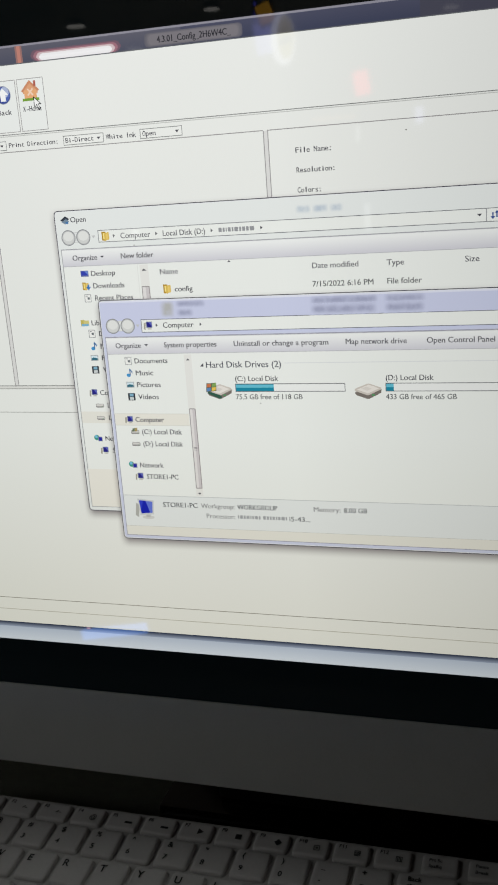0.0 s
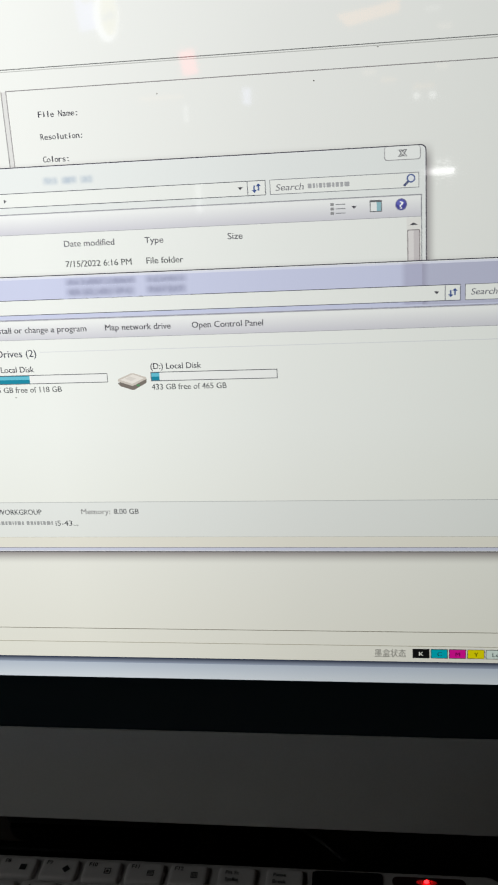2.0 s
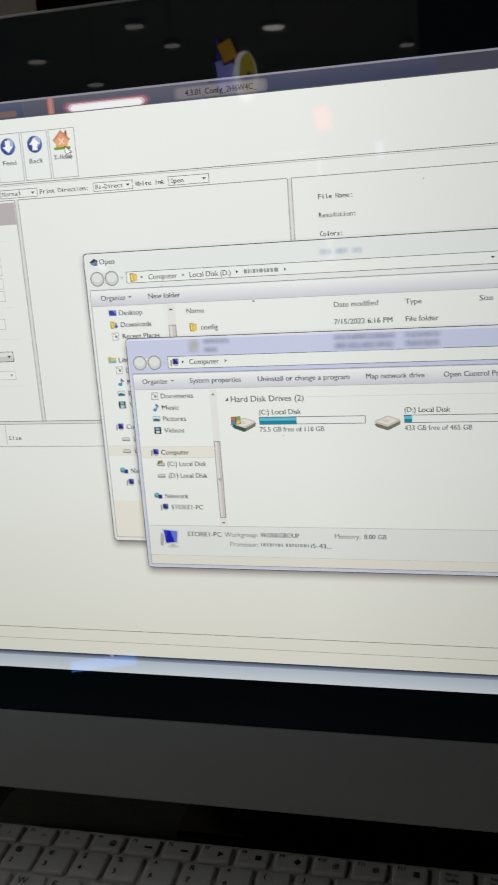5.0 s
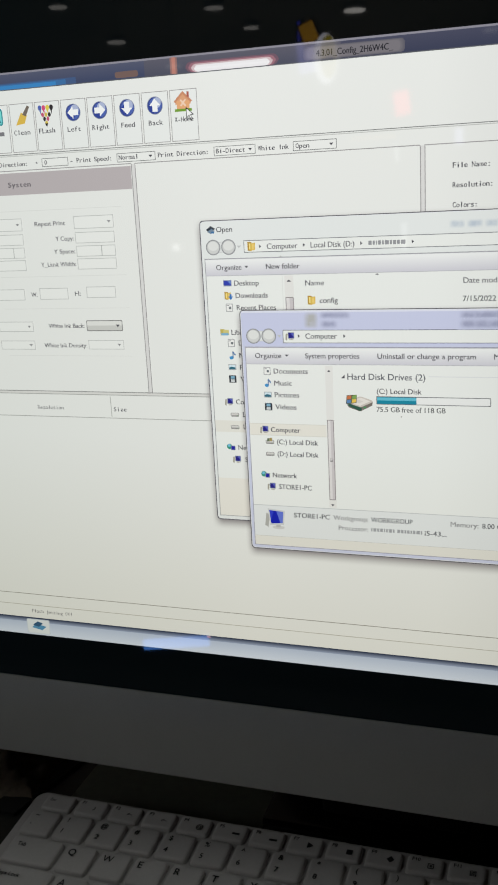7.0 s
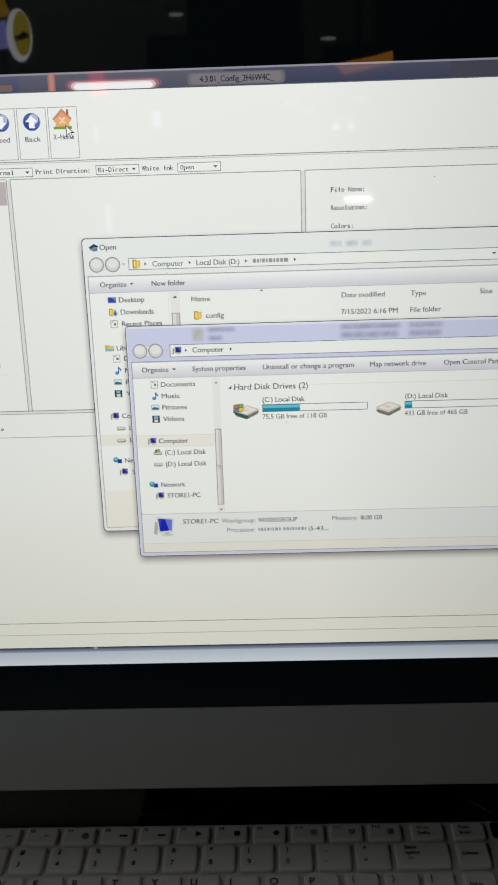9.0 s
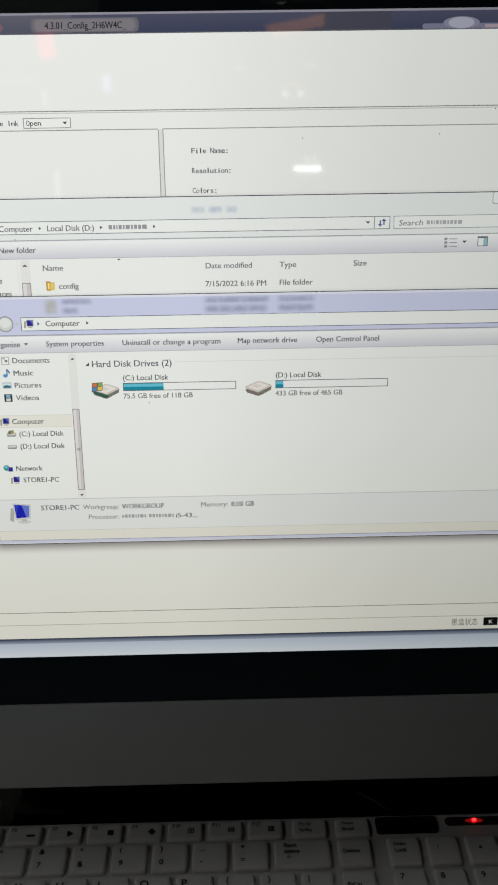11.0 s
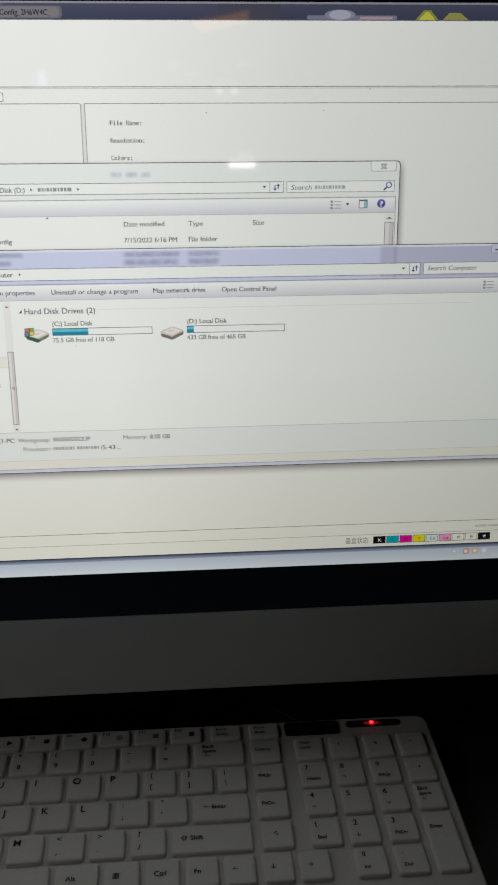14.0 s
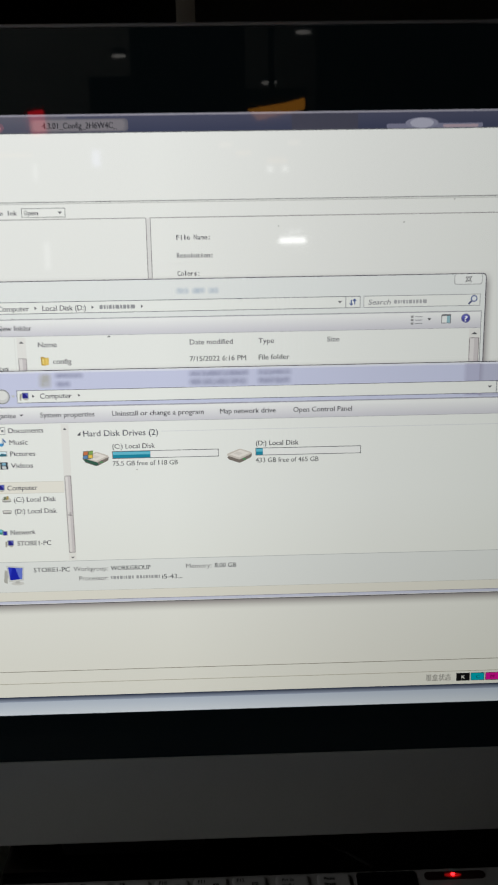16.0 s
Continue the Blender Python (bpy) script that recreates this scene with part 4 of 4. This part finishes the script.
drive(0.1, "(C:) Local Disk", "75.5 GB free of 118 GB", 19.1, 29.4, 17.2, True)
drive(64.8, "(D:) Local Disk", "433 GB free of 465 GB", 19.3, 28.6, 3.4, False)
ui("computer_picture", [([(-53.0, 140.4), (-51.4, 139.4), (-50.6, 145.6), (-52.2, 146.4)], (178, 178, 174)), ([(-51.4, 148.5), (-43.3, 147.8), (-43.9, 141.0), (-50.6, 140.4)], (206, 208, 210)), ([(-50.7, 147.8), (-44.0, 147.2), (-44.5, 141.8), (-50.0, 141.3)], (30, 40, 176)), ([(-47.4, 147.5), (-44.0, 147.2), (-44.5, 141.8), (-45.6, 141.7)], (104, 122, 214)), ([(-50.7, 147.8), (-48.6, 147.6), (-50.1, 142.4)], (52, 66, 200)), (disc(-46.6, 139.6, 3.0, 0.9, 18), (210, 210, 208)), (rbox(-47.6, 139.6, -45.6, 140.8), (190, 190, 188))], 22)
write("STORE1-PC", -38.9, -22.2, 146.0, (84, 86, 90), 2.15, 22)
write("Workgroup:", -20.5, -4.7, 146.0, FAINT, 2.1, 22)
write("WORKGROUP", -3.3, 15.1, 146.0, (92, 94, 98), 2.1, 22)
write("Processor:", -18.2, -4.8, 141.3, FAINT, 2.1, 22)
bars(-3.4, 7.2, 141.3, (0.5, 1, 0.7, 1, 0.4, 0.6, 1.1, 0.6), (164, 166, 169), 1.6, 22, 0.42)
bars(8.4, 19.4, 141.3, (1.1, 1, 0.7, 1, 0.6, 1, 1.4, 0.6), (164, 166, 169), 1.6, 22, 0.42)
write("i5-43...", 20.4, 29.8, 141.2, (104, 106, 110), 2.1, 22)
write("Memory:", 31.6, 43.4, 146.1, FAINT, 2.1, 22)
write("8.00 GB", 45.0, 55.0, 146.1, (104, 106, 110), 2.1, 22)
for x, z in ((130, 301), (76, 300.2), (11, 193.5), (151.5, 310.2), (-40, 262.6)):
    ui("dust_speck", [(disc(x, z, 0.25, n=8), (120, 118, 112))], 26)

# ---- keyboard ----
keyboard = thing("keyboard", (0, 0.0056, BASE - 0.0389), "slim white full-size keyboard with black legends, red lamp lit", "keyboard")
keyboard.rotation_euler = (radians(SLOPE), 0, 0)
TOP = 0.0


def kpart(name, bm, material, label="", parent=keyboard):
    return smooth(part(name, bm, material, parent, label), 50)


case = prism([(x * MM, y * MM) for x, y in rbox(-204, -118, 200, 11.6, 7, 6)], -0.0136, TOP, 0.0016, 3)
for v in case.verts:  # a wedge: thin at the front edge, its underside level on the desk
    if v.co.z < -0.003:
        v.co.z = -(BASE - 0.0385 - 0.0022) - v.co.y * math.tan(radians(SLOPE))
kpart("case", case, WHITE_CASE)
for x in (-180, 175):
    for y in (-105, 0):
        bm = prism([((x + p) * MM, (y + q) * MM) for p, q in rbox(-8, -3, 8, 3, 2, 3)], -0.002, 0.0)
        bm.transform(Matrix.Translation((0, 0, -(BASE - 0.0385 - 0.0021) - y * MM * math.tan(radians(SLOPE)))))
        kpart("rubber_foot", bm, DARK_PLASTIC)
kpart("battery_window", prism([(x * MM, y * MM) for x, y in rbox(115.6, -1.6, 147.4, 9.6, 2)], TOP + 0.0001, TOP + 0.0008, 0.0003), solid("smoked_window", (0.004, 0.004, 0.005), rough=0.25), "black smoked window")
kpart("lamp_slot", prism([(x * MM, y * MM) for x, y in rbox(151.6, 3.0, 184, 8.4, 2.6)], TOP + 0.0001, TOP + 0.0006), solid("dark_slot", (0.03, 0.012, 0.012), rough=0.3))
kpart("lamp_lens", prism([(x * MM, y * MM) for x, y in disc(166.8, 5.7, 4.6, 1.5, n=20)], TOP + 0.0006, TOP + 0.0007), glow("red_lens_glow", (1.0, 0.02, 0.02), 0.12), "dim red lamp lens")
kpart("red_lamp", prism([(x * MM, y * MM) for x, y in disc(166.8, 5.7, 1.05, 0.7, n=14)], TOP + 0.0007, TOP + 0.0016), glow("red_lamp_glow", (1.0, 0.012, 0.015), 6.5), "glowing red lamp")

CAPS = {}


def key(x0, x1, y1, high, words):
    """A dished key cap with its printed legends; words: text, place across and along, size."""
    w = round(x1 - x0, 1)
    if (w, high) not in CAPS:
        bm = bmesh.new()
        rings = []
        for inset, z, r in ((0.0, 0.0001, 1.8), (0.1, 0.0012, 1.8), (0.5, 0.0020, 1.7), (1.0, 0.0023, 1.6), (2.4, 0.0022, 1.2)):
            rings.append([bm.verts.new((x * MM, y * MM, z)) for x, y in rbox(inset, -high + inset, w - inset, -inset, r, 3)])
        for a, b in zip(rings, rings[1:]):
            for k in range(len(a)):
                bm.faces.new((a[k], a[(k + 1) % len(a)], b[(k + 1) % len(a)], b[k]))
        bm.faces.new(rings[-1])
        bmesh.ops.recalc_face_normals(bm, faces=bm.faces)
        CAPS[w, high] = mesh_of(bm, "key", WHITE_KEYS)
    ob = part("key", CAPS[w, high], None, keyboard)
    ob.location = (x0 * MM, y1 * MM, TOP)
    for body, fx, fy, size in words:
        data, a, b = letters(body, 0.004 if body in "MNW" else 0.018)
        s = size * 1.1 / 0.727 * MM
        wide = min(0.92, (w - 4.2) * MM / max((b - a) * s, 1e-6))
        for v in data.vertices:
            v.co = Vector((fx * w * MM + (v.co.x - a) * s * wide, -fy * high * MM + v.co.y * s, 0.0026))
        data.materials.clear()
        data.materials.append(LEGEND)
        part("legend", data, None, ob)
    return smooth(ob, 50) if ob.data.users == 1 else ob


PITCH, ROW = 20.0, 20.4
ROWS_Y = [-5.0 - ROW * k for k in range(5)]
HIGH = 18.2


def one(body):
    return [(body, 0.16, 0.41, 4.0)]


def two(a, b):
    return [(a, 0.22, 0.33, 3.1), (b, 0.22, 0.78, 3.1)]


for k, word in enumerate(("Esc", "F1", "F2", "F3", "F4", "F5", "F6", "F7", "F8", "F9", "F10", "F11", "F12")):
    x = -195.6 + 20.45 * k
    words = [(word, 0.2, 0.5, 1.9)] if k == 0 else [(word, 0.14, 0.36, 2.1), (("\u266a", "\u2190", "\u2190", "@", "\u25ac", "\u25ac", "\u25ba", "\u25a0", "\u25c6", "\u25a3", "\u25a4", "\u25a5")[k - 1], 0.58, 0.68, 2.9)]
    key(x, x + 18.1, 8.5, 12.0, words)
key(72.6, 90.4, 8.5, 12.0, [("Prt Sc", 0.2, 0.42, 1.9), ("SysRq", 0.2, 0.74, 1.9)])
key(94.6, 112.2, 8.5, 12.0, [("Pause", 0.2, 0.42, 1.9), ("Break", 0.2, 0.74, 1.9)])
for k, (a, b) in enumerate(zip("~!@#$%^&*()_+", "`1234567890-=")):
    x = -198.0 + PITCH * k
    key(x, x + 18.0, ROWS_Y[0], HIGH, two(a, b))
key(62.6, 90.8, ROWS_Y[0], HIGH, [("Back", 0.18, 0.3, 2.5), ("space", 0.18, 0.5, 2.5), ("\u2190", 0.22, 0.72, 2.6)])
key(-197.4, -167.4, ROWS_Y[1], HIGH, [("Tab", 0.16, 0.4, 2.4)])
for k, word in enumerate("QWERTYUIOP"):
    x = -165.4 + 20.0 * k
    key(x, x + 17.9, ROWS_Y[1], HIGH, one(word))
for x, a, b in ((34.8, "{", "["), (54.9, "}", "]"), (75.0, "|", "\\")):
    key(x, x + (17.9 if x < 70 else 15.8), ROWS_Y[1], HIGH, two(a, b))
key(-197.4, -162.4, ROWS_Y[2], HIGH, [("Caps Lock", 0.12, 0.4, 2.3)])
for k, word in enumerate("ASDFGHJKL"):
    x = -160.4 + 20.1 * k
    key(x, x + 17.9, ROWS_Y[2], HIGH, one(word))
for x, a, b in ((20.6, ":", ";"), (40.7, "\"", "'")):
    key(x, x + 17.9, ROWS_Y[2], HIGH, two(a, b))
key(60.6, 90.6, ROWS_Y[2], HIGH, [("\u2190 Enter", 0.2, 0.56, 2.5)])
key(-197.4, -154.0, ROWS_Y[3], HIGH, [("\u21e7 Shift", 0.12, 0.55, 2.5)])
for k, word in enumerate("ZXCVBNM"):
    x = -151.8 + 20.1 * k
    key(x, x + 17.9, ROWS_Y[3], HIGH, one(word))
for x, a, b in ((-11.0, "<", ","), (9.1, ">", "."), (29.2, "?", "/")):
    key(x, x + 17.9, ROWS_Y[3], HIGH, two(a, b))
key(49.4, 90.6, ROWS_Y[3], HIGH, [("\u21e7 Shift", 0.12, 0.55, 2.7)])
for x0, x1, word in ((-197.4, -177, "Ctrl"), (-174.8, -156, "Fn"), (-153.8, -135, "\u25a6"), (-132.8, -112, "Alt")):
    key(x0, x1, ROWS_Y[4], HIGH, [(word, 0.22, 0.55, 2.5)])
key(-109.8, -8.6, ROWS_Y[4], HIGH, [])
for x0, x1, word in ((-6.4, 14.8, "Alt"), (17.0, 34.4, "\u25a6"), (36.7, 53.8, "Ctrl"), (56.2, 72.6, "Fn"), (74.8, 90.6, "\u2190"), (93.4, 109.0, "\u2193"), (111.2, 127.2, "\u2192")):
    key(x0, x1, ROWS_Y[4], HIGH, [(word, 0.26, 0.58, 2.7)])
for k, words in enumerate(([("Delete", 0.16, 0.54, 2.2)], [("PgUp", 0.16, 0.54, 2.3)], [("PgDn", 0.16, 0.54, 2.3)], [("\u2191", 0.38, 0.6, 3.0)])):
    key(94.4, 111.2, ROWS_Y[k], HIGH, words)
PAD = (119.4, 138.9, 158.6, 178.2)
for k, words in enumerate(([("Num", 0.2, 0.34, 2.2), ("Lock", 0.2, 0.56, 2.2)], [("/", 0.3, 0.5, 2.6)], [("*", 0.36, 0.6, 3.2)], [("-", 0.4, 0.5, 2.8)])):
    key(PAD[k], PAD[k] + 16.2, ROWS_Y[0], HIGH, words)
for row, marks in ((1, (("7", "Home"), ("8", "\u2191"), ("9", "PgUp"))), (2, (("4", "\u2190"), ("5", ""), ("6", "\u2192"))), (3, (("1", "End"), ("2", "\u2193"), ("3", "PgDn")))):
    for k, (a, b) in enumerate(marks):
        key(PAD[k], PAD[k] + 16.2, ROWS_Y[row], HIGH, [(a, 0.2, 0.36, 3.3)] + ([(b, 0.22, 0.78, 2.2)] if b else []))
key(PAD[3], PAD[3] + 16.2, ROWS_Y[1], HIGH, [("+", 0.4, 0.55, 2.8)])
key(PAD[3], PAD[3] + 16.2, ROWS_Y[2], HIGH, [("Back", 0.14, 0.3, 2.2), ("space", 0.14, 0.5, 2.2), ("\u2190", 0.2, 0.72, 2.4)])
key(PAD[3], PAD[3] + 16.2, ROWS_Y[3], HIGH + ROW, [("Enter", 0.16, 0.3, 2.2)])
for k, (a, b) in ((1, ("0", "Ins")), (2, (".", "Del"))):
    key(PAD[k], PAD[k] + 16.2, ROWS_Y[4], HIGH, [(a, 0.24, 0.34, 2.6), (b, 0.24, 0.76, 2.1)])

# ---- cable behind the keyboard ----
def tube_between(points, radius, sides=8):
    bm, rings = bmesh.new(), []
    for k, p in enumerate(points):
        ahead = (Vector(points[min(k + 1, len(points) - 1)]) - Vector(points[max(k - 1, 0)])).normalized()
        side = ahead.cross(Vector((0, 0, 1))).normalized()
        up = side.cross(ahead)
        rings.append([bm.verts.new(Vector(p) + radius * (math.cos(2 * math.pi * s / sides) * side + math.sin(2 * math.pi * s / sides) * up)) for s in range(sides)])
    for a, b in zip(rings, rings[1:]):
        for s in range(sides):
            bm.faces.new((a[s], a[(s + 1) % sides], b[(s + 1) % sides], b[s]))
    bm.faces.new(rings[0])
    bm.faces.new(rings[-1])
    bmesh.ops.recalc_face_normals(bm, faces=bm.faces)
    return bm


run = [(0.13 - 0.004 * k + 0.0006 * k * math.sin(k * 0.5), 0.044 + 0.0035 * k, 0.001) for k in range(40)]
cable = tagged(part("cable", tube_between(run, 0.0009), solid("grey_cable", (0.12, 0.12, 0.12), rough=0.5), None), "thin dark grey cable lying on the desk", "cable")
smooth(cable, 60)

# ---- lamps and lit signs of the hall, seen only as reflections ----


def hall_lamp(x, y, z, wide, colour, strength, key_name):
    lamp = thing("pendant_lamp", (x, y, z), "round hall lamp hanging from the dark ceiling", "lamp", "hall lamps")
    part("shade", prism([(wide * a, wide * b) for a, b in disc(0, 0, 0.55)], 0.0, 0.06, 0.01), HALL, lamp)
    part("diffuser", prism([(wide * a, wide * b) for a, b in disc(0, 0, 0.5)], -0.02, -0.001), glow(key_name, colour, strength), lamp)
    part("rod", block(-0.006, 0.006, -0.006, 0.006, 0.061, 3.199 - z), HALL, lamp)


for x, z, wide in ((-3.853, 2.27, 0.2), (-2.296, 2.09, 0.22), (-5.054, 2.03, 0.2), (-4.373, 1.72, 0.17), (-3.438, 2.03, 0.16), (-5.755, 2.47, 0.2), (1.007, 1.98, 0.15), (0.65, 1.49, 0.15), (-0.909, 1.77, 0.14)):
    hall_lamp(x, -10.4, z, wide, (1.0, 0.96, 0.9), 1.3 if wide < 0.22 else 3.4, "hall_lamp_glow" if wide < 0.22 else "bright_hall_lamp_glow")


def light_box(name, x, y, z, wide, high, colour, strength, label, tilt=0.0):
    box = thing(name, (x, y, z), label, "light")
    box.rotation_euler = (0, radians(tilt), 0)
    part("housing", block(-wide / 2 - 0.01, wide / 2 + 0.01, -0.05, -0.0005, -high / 2 - 0.01, high / 2 + 0.01, 0.004), HALL, box)
    pole = part("pole", block(-0.006, 0.006, -0.045, -0.033, -(z + 0.75) / math.cos(radians(tilt)), -high / 2 - 0.0105), HALL, box)
    pole.rotation_euler = (0, -radians(tilt), 0)
    part("lit_face", block(-wide / 2, wide / 2, 0.0, 0.006, -high / 2, high / 2, 0.002), glow(name + "_glow", colour, strength), box)
    return box


light_box("tube_light", 0.366, -3.67, 0.178, 0.108, 0.02, (1.0, 1.0, 1.0), 15.0, "short bright white tube light on the far booth")
light_box("red_sign", -1.075, -6.2, 0.825, 0.10, 0.15, (1.0, 0.012, 0.025), 4.5, "glowing red sign on the far booth", -8)
light_box("blue_sign", -1.435, -5.22, 1.035, 0.098, 0.165, (0.36, 0.36, 0.95), 2.4, "blue lit sign panel on the far booth", -6)
light_box("blue_strip", -1.478, -5.24, 1.165, 0.018, 0.13, (0.08, 0.08, 0.7), 1.6, "narrow deep blue lit strip beside the amber sign")
light_box("amber_sign", -1.412, -5.2, 1.16, 0.085, 0.105, (1.0, 0.5, 0.03), 1.3, "amber lit sign panel on the far booth", -20)
round_sign = thing("round_sign", (-1.308, -5.16, 1.012), "round yellow sign with a white lit rim", "sign")
part("pole", block(-0.006, 0.006, -0.03, -0.018, -1.762, -0.1), HALL, round_sign)
part("rim", frontal(disc(0, 0, 68, 132), 0, -6), glow("round_rim_glow", (0.9, 0.9, 1), 3.2), round_sign).rotation_euler = (0, 0, math.pi)
part("face", frontal(disc(-16, 8, 47, 112), -7, -10), glow("round_face_glow", (0.75, 0.6, 0.03), 1.8), round_sign).rotation_euler = (0, 0, math.pi)
part("emblem", frontal([(-52, -14), (18, -30), (26, -2), (-6, 2), (-20, 22), (-50, 6)], -11, -12), HALL, round_sign).rotation_euler = (0, 0, math.pi)
# Made-up glowing wedge and rod, standing in for an orange reflection.
wedge = thing("reflected_wedge", (0.13, -0.975, 0.491), "glowing orange wedge on a rod, added to give an orange reflection", "sign")
part("housing", frontal([(-48, -30), (48, -30), (48, 16), (-48, 16)], -2, 12), HALL, wedge)
part("lit_face", frontal([(44, 4), (44, -11), (-20, -24), (-34, -10), (18, -2)], 13, 9), glow("orange_wedge_glow", (1.0, 0.38, 0.03), 2.2), wedge)
part("rod", block(-0.004, 0.004, -0.009, -0.0025, 0.0165, 2.708), HALL, wedge)
light_box("spot_lamp", -0.712, -6.2, 0.60, 0.05, 0.10, (0.6, 0.62, 1.0), 3.4, "small lavender white display lamp on the far booth")
light_box("display_lamp", -1.069, -6.2, -0.017, 0.034, 0.18, (0.95, 0.97, 1.0), 2.0, "tall narrow white display lamp on the far booth")
light_box("display_lamp", -1.094, -6.1, 0.515, 0.022, 0.10, (1.0, 1.0, 1.0), 1.8, "small upright white display lamp")
for x in (0.277, 0.338):
    light_box("bulb_lamp", x, -3.68, 0.462, 0.022, 0.022, (1.0, 1.0, 1.0), 3.6, "tiny round white bulb lamp on the far booth")
for x in (0.363, 0.394):
    light_box("bulb_lamp", x, -3.68, 0.215, 0.014, 0.014, (1.0, 1.0, 1.0), 4.0, "tiny round white bulb lamp on the far booth")
light_box("bulb_lamp", -1.655, -3.7, 0.107, 0.03, 0.03, (1.0, 1.0, 1.0), 4.5, "small round white bulb lamp beside the far booth")
light_box("orange_strip", 0.308, -3.72, 0.497, 0.08, 0.016, (1.0, 0.5, 0.1), 1.2, "thin orange lit strip above the bulbs")
light_box("orange_strip", 0.172, -3.72, 0.528, 0.06, 0.014, (1.0, 0.5, 0.1), 0.8, "thin orange lit strip above the bulbs")
light_box("orange_strip", -1.29, -6.3, 0.63, 0.30, 0.018, (1.0, 0.5, 0.1), 0.6, "long thin orange lit strip on the booth front")
for x, z in ((0.386, 0.706), (0.378, 0.566), (0.099, 0.561)):
    light_box("warm_lamp", x, -3.72, z, 0.05, 0.018, (1.0, 0.72, 0.5), 1.2, "faint warm lamp on the far booth")

# ---- small things on the desk beside the computer ----
light_box("blue_light", -0.347, -0.533, -0.150, 0.083, 0.012, (0.10, 0.32, 1.0), 6.0, "small glowing blue strip light below the desk edge", -10)

rag = bmesh.new()
bmesh.ops.create_grid(rag, x_segments=40, y_segments=30, size=0.5)
for v in rag.verts:
    edge = max(abs(v.co.x), abs(v.co.y)) * 2
    fold = noise.fractal(Vector((v.co.x * 5, v.co.y * 5, 3.1)), 1.0, 2.0, 4)
    v.co = Vector((-0.262 + v.co.x * 0.085 + fold * 0.004, 0.072 + v.co.y * 0.09 + fold * 0.005, max(0.0012, (0.012 + 0.016 * fold) * (1 - edge ** 4))))
cloth = tagged(part("cloth", rag, solid("brown_cloth", (0.16, 0.13, 0.10), rough=0.95, grain=0.3, scale=300, bump=0.5), None), "crumpled brown cloth lying on the desk", "cloth")
smooth(cloth, 180)
strap = [(-0.232 + 0.022 * k / 11, 0.016 + 0.10 * k / 11, 0.0012) for k in range(12)]
strap_bm = bmesh.new()
pairs = [(strap_bm.verts.new((x - 0.009, y, 0.0008)), strap_bm.verts.new((x + 0.009, y, 0.0008)), strap_bm.verts.new((x + 0.009, y, 0.0024)), strap_bm.verts.new((x - 0.009, y, 0.0024))) for x, y, _ in strap]
for a, b in zip(pairs, pairs[1:]):
    for k in range(4):
        strap_bm.faces.new((a[k], a[(k + 1) % 4], b[(k + 1) % 4], b[k]))
strap_bm.faces.new(pairs[0])
strap_bm.faces.new(pairs[-1])
bmesh.ops.recalc_face_normals(strap_bm, faces=strap_bm.faces)
tagged(part("strap", strap_bm, solid("black_strap", (0.004, 0.004, 0.004), rough=0.8), None), "flat black strap lying on the desk", "strap")
